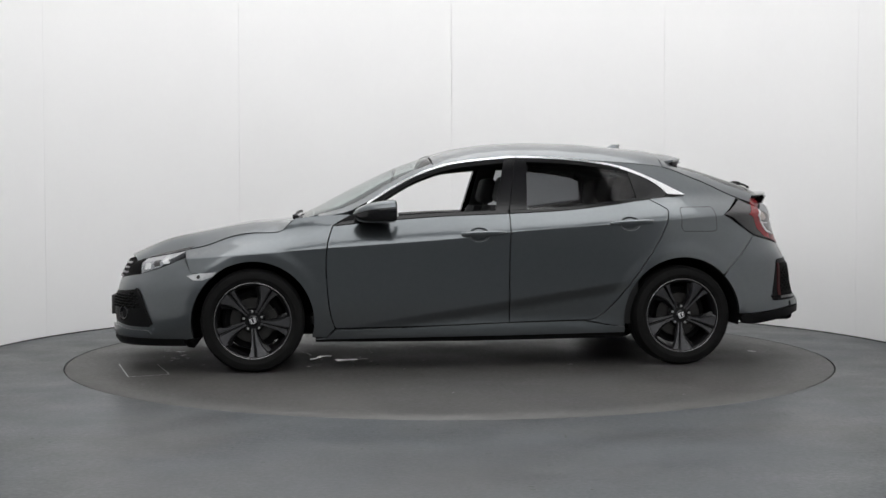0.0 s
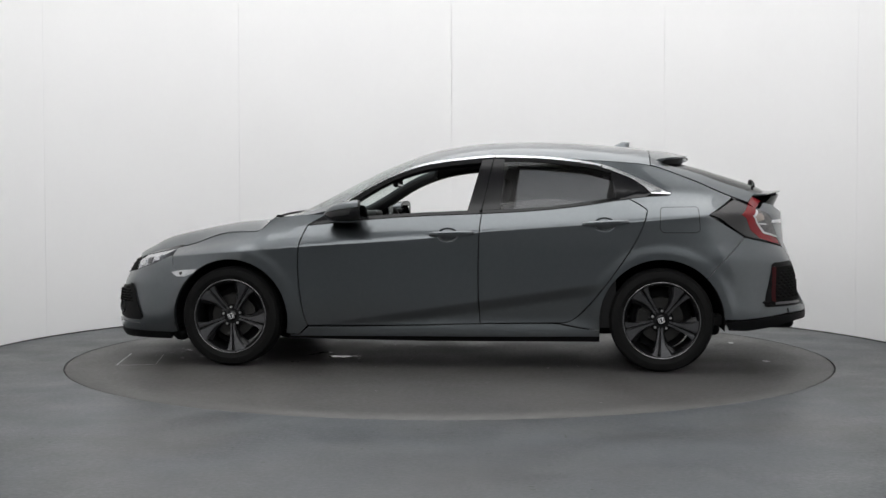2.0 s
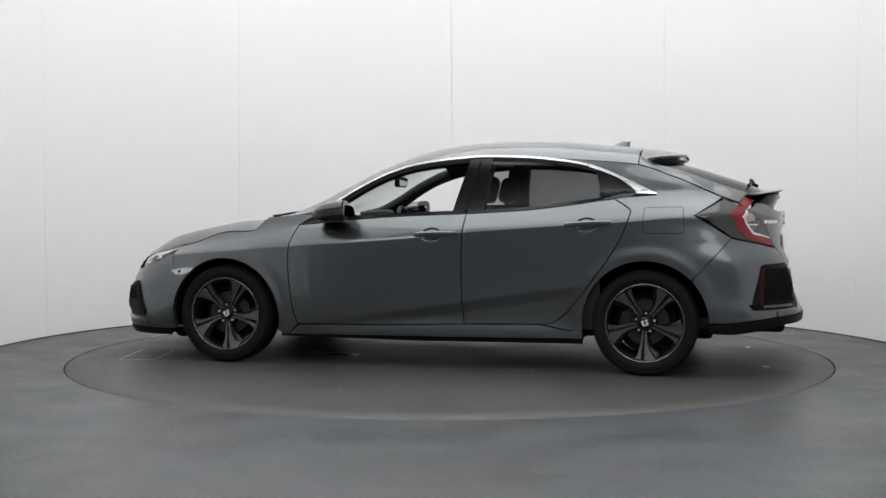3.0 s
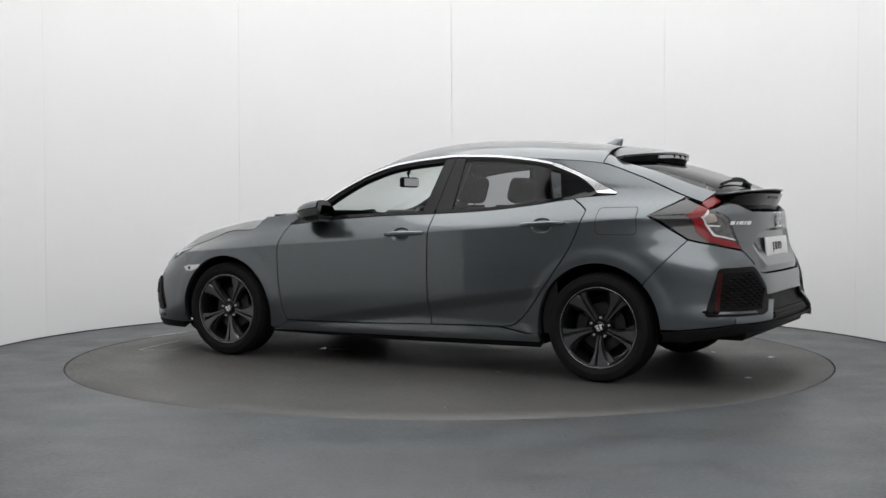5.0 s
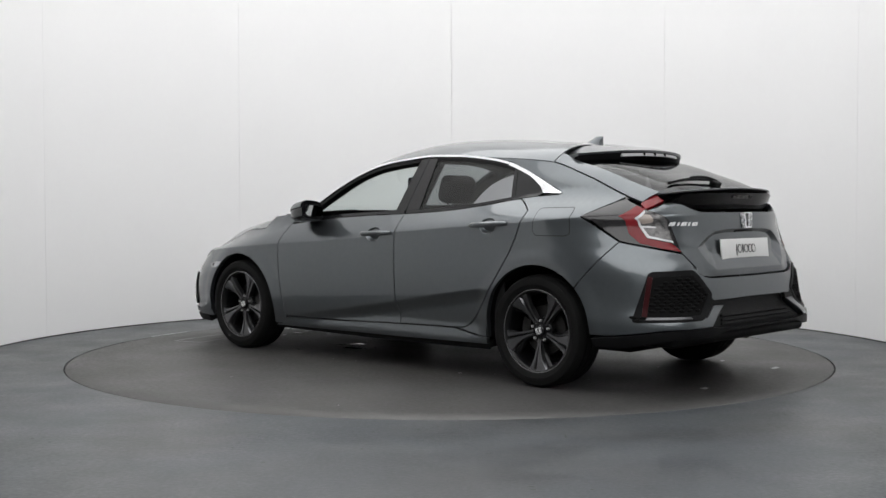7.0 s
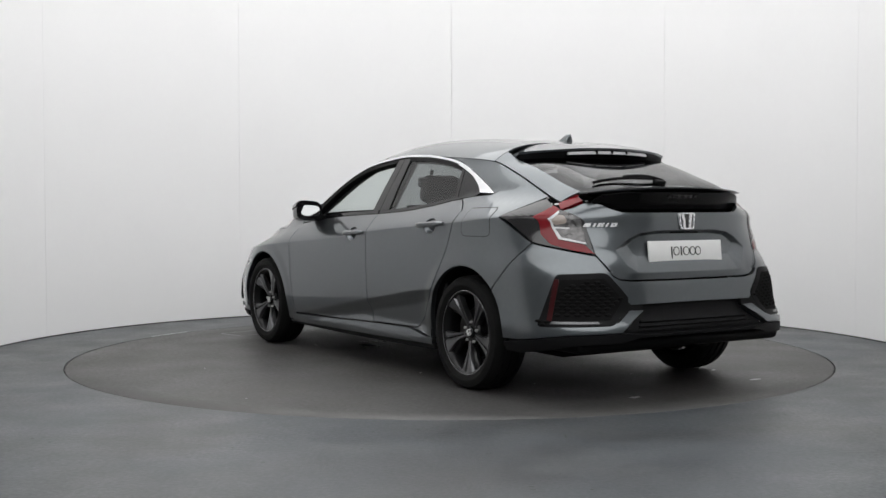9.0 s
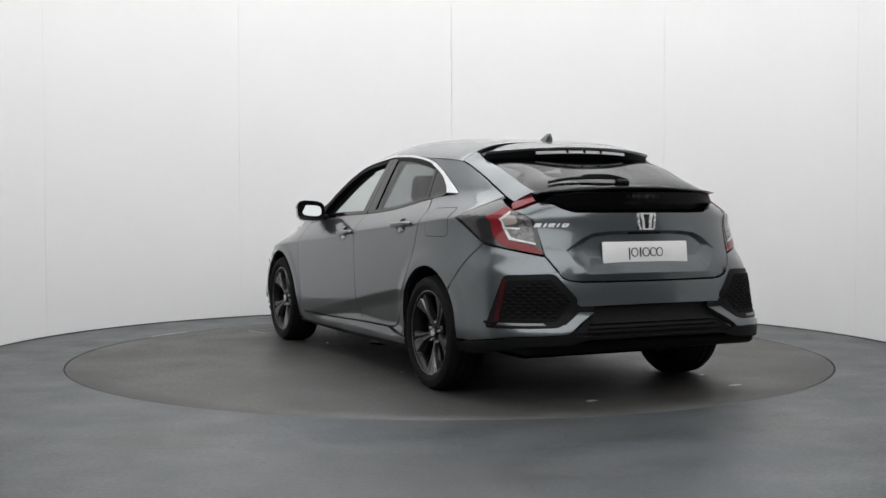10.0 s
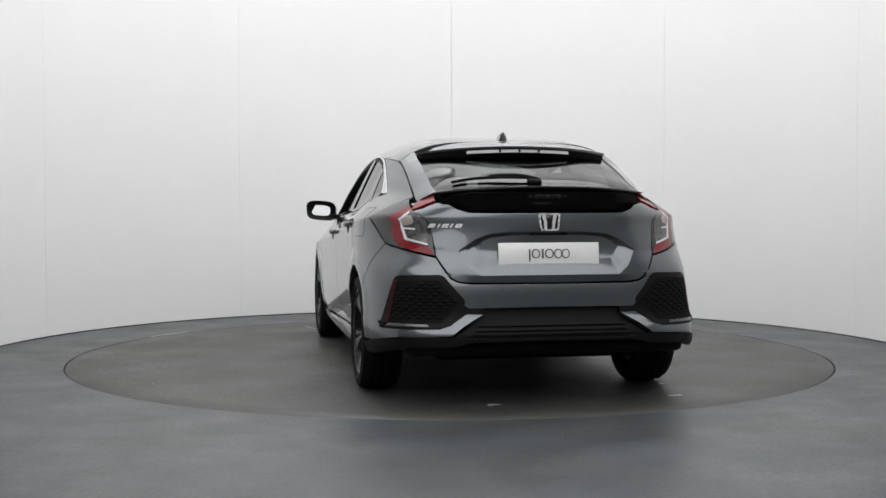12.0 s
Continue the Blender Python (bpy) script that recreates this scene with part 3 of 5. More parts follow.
roof_edge = spline([1.06, 0.95, 0.75, 0.594, 0.415, 0.236, 0.056, -0.162, -0.37, -0.6, -0.86, -1.05, -1.3, -1.55, -1.846, -2.05, -2.15], [0.935, 0.945, 0.972, 1.043, 1.151, 1.236, 1.289, 1.318, 1.333, 1.328, 1.306, 1.294, 1.272, 1.19, 1.062, 0.99, 0.95])
roof_pow = spline([1.0, 0.3, -0.4, -1.2, -1.6], [2.6, 3.3, 4.2, 4.4, 5.0])
chrome_top = spline([0.62, 0.594, 0.415, 0.236, 0.056, -0.162, -0.37, -0.6, -0.861, -1.048, -1.142, -1.312, -1.464], [1.022, 1.039, 1.149, 1.235, 1.289, 1.318, 1.333, 1.327, 1.302, 1.267, 1.234, 1.158, 1.081])


def top(x, v):
    """Roof, windscreen and rear window: v runs from side to side, -1 to 1."""
    ze = roof_edge(x)
    zm = max(roof_mid(x), ze + 0.004)
    yr = side(x, ze)[1]
    return (x, v * yr, zm - (zm - ze) * abs(v) ** roof_pow(x))


bonnet_mid = spline([1.03, 1.13, 1.32, 1.51, 1.69, 1.88, 2.03, 2.10, 2.15], [0.948, 0.934, 0.908, 0.879, 0.846, 0.799, 0.736, 0.702, 0.668])
bonnet_edge = spline([1.035, 1.087, 1.13, 1.19, 1.295, 1.38, 1.47, 1.555, 1.615, 1.71, 1.82, 1.93, 1.98, 2.05], [0.944, 0.903, 0.860, 0.852, 0.850, 0.841, 0.816, 0.784, 0.766, 0.748, 0.729, 0.699, 0.682, 0.655])


def bonnet(x, v):
    ze = bonnet_edge(x)
    zm = max(bonnet_mid(x), ze + 0.003)
    yr = side(x, ze)[1]
    crest = 0.016 * math.exp(-((abs(v) - 0.78) / 0.13) ** 2) * smooth(1.05, 1.3, x) * (1 - smooth(1.8, 2.0, x))
    return (x, v * yr, zm - (zm - ze) * abs(v) ** 5.5 + crest)


# ---- the car: body ----
car = tagged(new("car"), "dark grey metallic five-door hatchback with black alloy wheels", "car")


def line(f, x0, x1, n=24, dz=0.0):
    return [Vector((x0 + (x1 - x0) * i / n, f(x0 + (x1 - x0) * i / n) + dz)) for i in range(n + 1)]


def steps(a, b, n):
    return [a + (b - a) * i / n for i in range(n + 1)]


OUT_SIDE, OUT_REAR, OUT_FRONT = (0, 1, 0), (-1, 0, 0), (1, 0, 0)
door_front_edge = bow([(0.813, 0.894), (0.848, 0.79), (0.859, 0.653), (0.85, 0.48), (0.83, 0.341), (0.803, 0.262)], 5)
door_mid_edge = bow([(-0.292, 0.967), (-0.282, 0.785), (-0.278, 0.538), (-0.286, 0.284)], 5)
door_rear_edge = bow([(-1.20, 1.056), (-1.285, 1.005), (-1.303, 0.962), (-1.238, 0.797), (-1.11, 0.601), (-0.982, 0.434), (-0.90, 0.345), (-0.83, 0.300), (-0.75, 0.293)], 5)


def side_lines():
    """Points along the creases, so that the sheets fold exactly there."""
    out = []
    for x in np.arange(-2.0, 2.0, 0.012):
        for d in (-0.005, 0.0, 0.003, 0.010):
            out.append((x, crease_z(x) + d))
        if -1.1 < x < 0.9:
            for d in (0.0, -0.02, -0.045, -0.075):
                out.append((x, 0.27 + (0.80 - x) * 0.152 + d))
        if x > 0.8 or x < -1.1:
            for d in (-0.03, -0.015, 0.0, 0.015, 0.03):
                out.append((x, belt_z(x) + d))
    for ax in (FRONT_AXLE, REAR_AXLE):
        for r in (0.400, 0.415, 0.430, 0.447, 0.465):
            out += [(p.x, p.y) for p in arc(ax, HUB_Z, r, -10, 190, 90)]
    for hx, hz in ((-0.088, 0.836), (-1.048, 0.900)):
        for k in (0.3, 0.55, 0.63, 0.70, 0.78, 0.85, 0.93, 1.0, 1.06):
            out += [(hx + 0.070 * k * math.cos(t), hz + 0.046 * k * math.sin(t)) for t in np.arange(0, 6.28, 0.16)]
    keep = []
    seen = set()
    for p in out:
        q = (round(p[0] / 0.003), round(p[1] / 0.003))
        if q not in seen:
            seen.add(q)
            keep.append(p)
    return keep


SIDE_LINES = side_lines()


def build_sides():
    front_doors = skin("front_door", door_front_edge + bow([(0.803, 0.262), (0.258, 0.268), (-0.286, 0.284)], 4)[1:] + door_mid_edge[::-1][1:] + line(belt_z, -0.28, 0.80), side, car, PAINT, step=0.026, lines=SIDE_LINES, gap=0.0042, mirror=True, out=OUT_SIDE)
    rear_doors = skin("rear_door", door_mid_edge + bow([(-0.286, 0.284), (-0.55, 0.290), (-0.75, 0.293)], 4)[1:] + door_rear_edge[::-1][1:] + line(belt_z, -1.18, -0.30), side, car, PAINT, step=0.026, lines=SIDE_LINES, gap=0.0042, mirror=True, out=OUT_SIDE)
    # fender
    arch_f = [Vector((FRONT_AXLE - (p.x - FRONT_AXLE), p.y)) for p in arc(FRONT_AXLE, 0.308, 0.368, -15, 128)]
    bonnet_line = [Vector((x, bonnet_edge(x))) for x in steps(1.035, 1.72, 18)]
    fender = [Vector(p) for p in door_front_edge[::-1]] + [Vector((0.70, 0.962)), Vector((0.85, 0.962))] + bonnet_line + [Vector((1.708, 0.70)), Vector((1.679, 0.61))] + arch_f[::-1] + [Vector((0.93, 0.205)), Vector((0.86, 0.205))]
    skin("front_fender", fender, side, car, PAINT, step=0.024, depth=0.03, lines=SIDE_LINES, gap=0.0042, mirror=True, out=OUT_SIDE)
    # rear quarter with the roof pillar
    shut = [Vector((x, roof_edge(x))) for x in steps(-1.835, -0.90, 22)]
    quarter = [Vector(p) for p in door_rear_edge[:-2]] + [Vector((-0.92, 0.262)), Vector((-1.018, 0.25))] + arc(REAR_AXLE, 0.312, 0.372, -8, 136) + [Vector((-1.893, 0.822)), Vector((-1.675, 0.957)), Vector((-1.78, 1.022))] + shut + [Vector((x, chrome_top(x))) for x in steps(-0.92, -1.455, 16)] + [Vector((-1.44, 1.079)), Vector((-1.3, 1.070))]
    skin("rear_quarter_panel", quarter, side, car, PAINT, step=0.024, depth=0.03, lines=SIDE_LINES, gap=0.0042, mirror=True, out=OUT_SIDE)
    # sill
    sill = [Vector((0.925, 0.200)), Vector((0.86, 0.205)), Vector((0.80, 0.258))] + bow([(0.80, 0.258), (0.258, 0.264), (-0.286, 0.280), (-0.75, 0.288)], 6)[1:] + [Vector((-0.90, 0.262)), Vector((-1.022, 0.252)), Vector((-1.022, 0.215)), Vector((-0.3, 0.205))]
    skin("sill", sill, side, car, PAINT, step=0.012, mirror=True, lift=0.012, depth=0.03, out=OUT_SIDE)
    lower = [Vector((0.925, 0.203)), Vector((-0.3, 0.209)), Vector((-1.022, 0.219)), Vector((-1.022, 0.178)), Vector((0.0, 0.168)), Vector((0.925, 0.178))]
    skin("sill_skirt", lower, side, car, BLACK, step=0.03, mirror=True, depth=0.06, out=OUT_SIDE)
    return front_doors, rear_doors


front_doors, rear_doors = build_sides()


def build_glasshouse():
    # chrome strip over the side windows, in the two lengths that meet over the door gap
    for x0, x1 in ((0.60, -0.362), (-0.368, -1.03)):
        strip = [Vector((x, chrome_top(x))) for x in steps(x0, x1, 30)] + [Vector((x, chrome_top(x) - 0.0135)) for x in steps(x1, x0, 30)]
        skin("chrome_strip", strip, side, car, CHROME, step=0.012, gap=0.0008, depth=0.02, lift=0.004, mirror=True, out=OUT_SIDE)
    tip = [Vector((x, chrome_top(x))) for x in steps(-1.034, -1.455, 16)] + [Vector((-1.44, 1.083)), Vector((-1.335, 1.088))] + [Vector((x, chrome_top(x) - 0.020 - 0.026 * smooth(-1.20, -1.36, x))) for x in steps(-1.30, -1.034, 14)]
    skin("chrome_corner", tip, side, car, CHROME, step=0.015, gap=0.001, depth=0.02, lift=0.004, mirror=True, out=OUT_SIDE)
    # black frames: over the panes, along the belt, the middle pillar, the rear corner
    over_f = [Vector((x, chrome_top(x) - 0.021)) for x in steps(0.585, -0.30, 26)] + [Vector((x, chrome_top(x) - 0.040 - 0.012 * smooth(0.3, 0.6, x))) for x in steps(-0.30, 0.60, 26)]
    skin("window_frame", over_f, side, front_doors, BLACK, step=0.014, gap=0.0, depth=0.04, lift=-0.001, mirror=True, out=OUT_SIDE)
    over_r = [Vector((x, chrome_top(x) - 0.021)) for x in steps(-0.42, -1.10, 26)] + [Vector((x, chrome_top(x) - 0.036)) for x in steps(-1.10, -0.42, 26)]
    skin("window_frame", over_r, side, rear_doors, BLACK, step=0.014, gap=0.0, depth=0.04, lift=-0.001, mirror=True, out=OUT_SIDE)
    belt_f = [Vector((x, belt_z(x) + 0.001)) for x in steps(0.80, -0.285, 30)] + [Vector((x, belt_z(x) + 0.020)) for x in steps(-0.275, 0.76, 30)]
    skin("window_seal", belt_f, side, front_doors, GLOSS_BLACK, step=0.014, gap=0.0, depth=0.03, lift=0.002, mirror=True, out=OUT_SIDE)
    belt_r = [Vector((x, belt_z(x) + 0.001)) for x in steps(-0.298, -1.19, 30)] + [Vector((x, belt_z(x) + 0.018)) for x in steps(-1.15, -0.298, 30)]
    skin("window_seal", belt_r, side, rear_doors, GLOSS_BLACK, step=0.014, gap=0.0, depth=0.03, lift=0.002, mirror=True, out=OUT_SIDE)
    post_f = [(-0.203, 0.982), (-0.288, 0.987), (-0.352, 1.311), (-0.284, 1.304)]
    skin("pillar_cover", [Vector(p) for p in post_f], side, front_doors, GLOSS_BLACK, step=0.03, gap=0.0, depth=0.035, lift=0.001, mirror=True, out=OUT_SIDE)
    post_r = [(-0.294, 0.987), (-0.405, 0.993), (-0.425, 1.308), (-0.358, 1.311)]
    skin("pillar_cover", [Vector(p) for p in post_r], side, rear_doors, GLOSS_BLACK, step=0.03, gap=0.0, depth=0.035, lift=0.001, mirror=True, out=OUT_SIDE)
    corner = [Vector((0.79, 0.912)), Vector((0.60, 0.928)), Vector((0.545, 1.03)), Vector((0.59, 1.018))]
    skin("mirror_corner", corner, side, front_doors, BLACK, step=0.03, gap=0.0, depth=0.03, lift=0.002, mirror=True, out=OUT_SIDE)
    # panes
    pane = [Vector((x, chrome_top(x) - 0.034)) for x in steps(-0.415, -1.09, 24)] + [Vector((-1.135, 1.06))] + [Vector((x, belt_z(x) + 0.016)) for x in steps(-1.13, -0.40, 20)]
    skin("window_pane", pane, side, rear_doors, TINTED_GLASS, "dark tinted rear side window", step=0.03, gap=0.0, depth=0.003, lift=-0.006, mirror=True, out=OUT_SIDE)
    post_b = [Vector((-1.085, 1.232)), Vector((-1.125, 1.055)), Vector((-1.15, 1.057)), Vector((-1.11, 1.225))]
    skin("pane_divider", post_b, side, rear_doors, GLOSS_BLACK, step=0.03, gap=0.0, depth=0.02, lift=0.001, mirror=True, out=OUT_SIDE)
    small = [Vector((x, chrome_top(x) - 0.022 - 0.03 * smooth(-1.20, -1.36, x))) for x in steps(-1.10, -1.30, 12)] + [Vector((-1.335, 1.09)), Vector((-1.30, 1.072)), Vector((-1.145, 1.054))]
    skin("quarter_window", small, side, car, GLOSS_BLACK, "small dark fixed corner window", step=0.03, gap=0.0, depth=0.01, lift=-0.002, mirror=True, out=OUT_SIDE)
    # top surfaces
    vs = [math.copysign(abs(v) ** 0.8, v) for v in steps(-1, 1, 48)]
    sheet("roof", top, steps(-1.33, 0.17, 60), vs, car, PAINT, thick=0.02)
    for sgn in (1, -1):
        sheet("windscreen_pillar", top, steps(0.174, 0.90, 40), [sgn * v for v in steps(0.905, 1.0, 8)], car, PAINT, thick=0.03)
        sheet("pillar_trim", lambda x, v: Vector(top(x, v)) - Vector((0, 0, 0.032)), steps(0.174, 0.90, 30), [sgn * v for v in steps(0.87, 0.985, 6)], car, CABIN, thick=0.03)
    sheet("windscreen", lambda x, v: Vector(top(x, v)) - Vector((0.002, 0, 0.004)), steps(0.18, 1.0, 40), steps(-0.90, 0.90, 30), car, CLEAR_GLASS, "clear green-tinged windscreen", thick=0.0)
    sheet("cowl", lambda x, v: Vector(top(x, v)) - Vector((0, 0, 0.012)), steps(0.93, 1.075, 6), steps(-0.99, 0.99, 30), car, BLACK, thick=0.01)
    sheet("bonnet", lambda u, v: bonnet(1.038 + u * (2.115 - 0.095 * v * v - 1.038), v), steps(0, 1, 50), [math.copysign(abs(v) ** 0.75, v) for v in steps(-0.996, 0.996, 44)], car, PAINT, thick=0.015)
    # tailgate: pillars beside the rear window, and the window
    gate = tailgate
    for sgn in (1, -1):
        sheet("tailgate_pillar", lambda u, v: top(-1.336 - u * (0.646 - 0.40 * (abs(v) - 0.865)), v), steps(0, 1, 30), [sgn * v for v in steps(0.865, 0.994, 8)], gate, PAINT, thick=0.02)
    sheet("rear_window", lambda x, v: Vector(top(x, v)) - Vector((0, 0, 0.004)), steps(-1.40, -2.06, 34), steps(-0.87, 0.87, 30), gate, REAR_GLASS, "dark tinted rear window", thick=0.0)


tailgate_low = both(at_tail((0.0, 0.980), (0.30, 0.980), (0.405, 0.982), (0.455, 0.998), (0.49, 1.022), (0.545, 1.034), (0.615, 1.005)) + at_tail((-1.999, 0.682, 0.990), (-2.123, 0.558, 0.765)) + at_tail((0.50, 0.655), (0.47, 0.640), (0.41, 0.632), (0.0, 0.630)))
gate_lines = []
for (y0, z0, wide), (y1, z1, _) in zip(HOLLOW, HOLLOW[1:]):
    run = math.hypot(y1 - y0, z1 - z0)
    for d in (-0.003, 0.0, 0.003, wide - 0.003, wide, wide + 0.003):
        ny, nz = (z1 - z0) / run * d, -(y1 - y0) / run * d
        for k in range(max(2, int(run / 0.009)) + 1):
            f = k / max(2, int(run / 0.009))
            y, z = y0 + (y1 - y0) * f + ny, z0 + (z1 - z0) * f + nz
            if y > 0.002:
                for sgn in (1, -1):
                    gate_lines += [p[:] for p in at_tail((sgn * y, z))]
for y in np.arange(-0.45, 0.451, 0.009):
    gate_lines += [p[:] for d in (0.664, 0.668) for p in at_tail((float(y), d))]
spaced = {}
for p in gate_lines:
    spaced.setdefault((round(p[0] / 0.0022), round(p[1] / 0.0022)), p)
gate_lines = list(spaced.values())
tailgate = skin("tailgate", tailgate_low, tail, car, PAINT, step=0.0105, lines=gate_lines, depth=0.03, out=OUT_REAR)
build_glasshouse()

def on_side(x, z):
    return side(x, z)


def arch_points(a0, a1, n=10):
    return [side(p.x, p.y) for p in arc(REAR_AXLE, 0.312, 0.372, a0, a1, n)]


# ---- the car: tail ----
def build_tail():
    lamp_low = [(-2.123, 0.555, 0.757), (-1.935, 0.771, 0.811), on_side(-1.893, 0.821)]
    painted = at_tail((0.0, 0.626), (0.41, 0.628), (0.47, 0.636), (0.505, 0.652)) + at_tail(*lamp_low) + at_tail(*[on_side(-1.893 + 0.2316 * k / 8, 0.821 - 0.2506 * k / 8) for k in range(1, 8)]) + at_tail(*arch_points(137, 178)) + at_tail(on_side(-1.87, 0.324), on_side(-1.971, 0.335), on_side(-2.06, 0.347)) + at_tail((0.76, 0.362), (0.62, 0.370), (0.515, 0.375), (0.45, 0.42), (0.362, 0.473), (0.37, 0.509), (0.0, 0.510))
    bumper = skin("rear_bumper", both(painted), tail, car, PAINT, step=0.024, depth=0.03, out=OUT_REAR)
    centre = at_tail((0.0, 0.512), (0.352, 0.508), (0.362, 0.476), (0.45, 0.416), (0.52, 0.365), (0.60, 0.34), (0.0, 0.34))
    skin("diffuser", both(centre), tail, bumper, BLACK, "black plastic diffuser", step=0.03, lift=-0.022, out=OUT_REAR)
    for sgn in (1, -1):
        link = at_tail((0.352, 0.509), (0.425, 0.509), (0.462, 0.540), (0.515, 0.50), (0.55, 0.43), (0.520, 0.421), (0.436, 0.478), (0.355, 0.475))
        skin("diffuser_link", [Vector((sgn * p.x, p.y)) for p in link], tail, bumper, BLACK, "black plastic between vent and diffuser", step=0.02, gap=0.0, lift=0.003, depth=0.02, out=OUT_REAR)
        blade = at_tail((0.357, 0.476), (0.434, 0.479), (0.521, 0.420), (0.58, 0.402), (0.76, 0.392), (0.76, 0.366), (0.62, 0.372), (0.515, 0.377), (0.45, 0.422))
        skin("bumper_blade", [Vector((sgn * p.x, p.y)) for p in blade], tail, bumper, PAINT, "body-coloured lower blade", step=0.02, gap=0.0, lift=0.010, depth=0.03, out=OUT_REAR)
    for z in (0.385, 0.408, 0.431):
        w = 0.40 - (z - 0.385) * 0.6
        rib = at_tail((0.0, z + 0.008), (w, z + 0.008), (w + 0.01, z - 0.003), (0.0, z - 0.003))
        skin("diffuser_rib", both(rib), tail, bumper, BLACK, step=0.03, gap=0.0, lift=-0.010, out=OUT_REAR)
    lip = at_tail((0.0, 0.362), (0.34, 0.362), (0.43, 0.366), (0.515, 0.373), (0.62, 0.368), (0.76, 0.359)) + at_tail(on_side(-2.06, 0.343), on_side(-1.971, 0.331), on_side(-1.87, 0.320)) + at_tail(on_side(-1.775, 0.308), on_side(-1.79, 0.262), on_side(-1.90, 0.258), on_side(-2.02, 0.276)) + at_tail((0.72, 0.314), (0.62, 0.318), (0.505, 0.322), (0.41, 0.345), (0.0, 0.348))
    skin("bumper_lip", both(lip), tail, bumper, BLACK, "black plastic lower lip", step=0.025, depth=0.05, lift=0.009, out=OUT_REAR)
    # corner vents
    for sgn in (1, -1):
        vent = at_tail((-2.060, 0.765, 0.668), (-2.175, 0.530, 0.676), (-2.235, 0.430, 0.545), (-2.232, 0.440, 0.515), (-2.186, 0.500, 0.408), (-1.97, 0.81, 0.398))
        vent = rounded(vent, 0.025)
        inner = shrink(dense(vent, 0.02), 0.028)
        if sgn < 0:
            vent, inner = [Vector((-p.x, p.y)) for p in vent], [Vector((-p.x, p.y)) for p in inner]
        v = skin("corner_vent", vent, tail, car, BLACK, "black corner vent with honeycomb mesh", step=0.025, lift=0.005, depth=0.02, out=OUT_REAR)
        skin("vent_recess", inner, tail, v, MESH_BLACK, step=0.03, lift=0.007, depth=0.004, out=OUT_REAR)
        foot = at_tail((-2.05, 0.770, 0.428), (-2.15, 0.580, 0.428), (-2.155, 0.570, 0.418), (-2.04, 0.775, 0.416))
        skin("vent_foot", [Vector((sgn * p.x, p.y)) for p in foot], tail, v, RIM_CUT, step=0.015, gap=0.0, lift=0.009, depth=0.004, out=OUT_REAR)
        # honeycomb of raised plates
        bm = bmesh.new()
        core = shrink(dense([Vector(p) for p in inner], 0.02), 0.018)
        P = np.array([p[:] for p in core])
        for j, z in enumerate(np.arange(P[:, 1].min(), P[:, 1].max(), 0.0165)):
            for a in np.arange(P[:, 0].min() + (0.019 if j % 2 else 0), P[:, 0].max(), 0.038):
                if inside(core, a, z):
                    q = [Vector(tail(a + 0.015 * math.cos(k * math.pi / 3), z + 0.0085 * math.sin(k * math.pi / 3))) for k in range(6)]
                    nn = (q[1] - q[0]).cross(q[2] - q[0]).normalized()
                    if nn.x > 0:
                        nn = -nn
                        q = q[::-1]
                    lo = [bm.verts.new(p + nn * 0.008) for p in q]
                    c = sum(q, Vector()) / 6
                    hi = [bm.verts.new(c + (p - c) * 0.55 + nn * 0.013) for p in q]
                    bm.faces.new(hi)
                    for k in range(6):
                        bm.faces.new((lo[k], lo[(k + 1) % 6], hi[(k + 1) % 6], hi[k]))
        m = part("vent_mesh", bm, MESH_BLACK, v, smooth=False)
        tagged(m, kind="stuff")
        strip = at_tail((-2.060, 0.770, 0.640), (-2.076, 0.752, 0.640), (-2.048, 0.774, 0.428), (-2.030, 0.790, 0.428))
        if sgn < 0:
            strip = [Vector((-p.x, p.y)) for p in strip]
        skin("reflector", rounded(strip, 0.006, 2), tail, bumper, REFLECTOR, "red reflector strip", step=0.015, gap=0.0, lift=0.010, out=OUT_REAR)
    # tail lamps: the part on the body, and the strip on the tailgate
    def shape(*pts):
        return at_tail(*pts)
    lamp = shape(on_side(-1.672, 0.958), on_side(-1.78, 1.020), on_side(-1.846, 1.054), (0.645, 1.058), (-1.999, 0.687, 0.994), (-2.120, 0.560, 0.764), (-1.935, 0.771, 0.815), on_side(-1.893, 0.826))
    red = shape((-1.872, 0.768, 0.957), (-1.917, 0.722, 0.987), (-1.955, 0.690, 1.012), (-2.003, 0.686, 0.993), (-1.988, 0.690, 0.981), (-1.950, 0.732, 0.948), (-1.971, 0.719, 0.905), (-2.010, 0.705, 0.840), (-2.100, 0.606, 0.813), (-2.118, 0.562, 0.768), (-2.059, 0.657, 0.787), (-1.985, 0.735, 0.816), (-1.925, 0.750, 0.866))
    clear = shape((-2.003, 0.687, 0.989), (-1.985, 0.692, 0.979), (-1.953, 0.730, 0.946), (-1.974, 0.717, 0.905), (-2.012, 0.702, 0.843), (-2.104, 0.603, 0.818))
    guide = shape((-1.992, 0.690, 0.984), (-1.951, 0.731, 0.947), (-1.972, 0.719, 0.905), (-2.010, 0.703, 0.842), (-2.106, 0.601, 0.815), (-2.103, 0.604, 0.824), (-2.019, 0.695, 0.851), (-1.983, 0.712, 0.905), (-1.963, 0.723, 0.943), (-1.995, 0.689, 0.976))
    bulb = shape((-2.012, 0.678, 0.962), (-1.985, 0.700, 0.965), (-1.955, 0.722, 0.940), (-1.98, 0.70, 0.915), (-2.02, 0.668, 0.925))
    gate_strip = shape((-1.945, 0.660, 1.028), (-1.96, 0.614, 1.048), (0.543, 1.071), (0.546, 1.037), (0.616, 1.008), (-2.0, 0.680, 0.994))
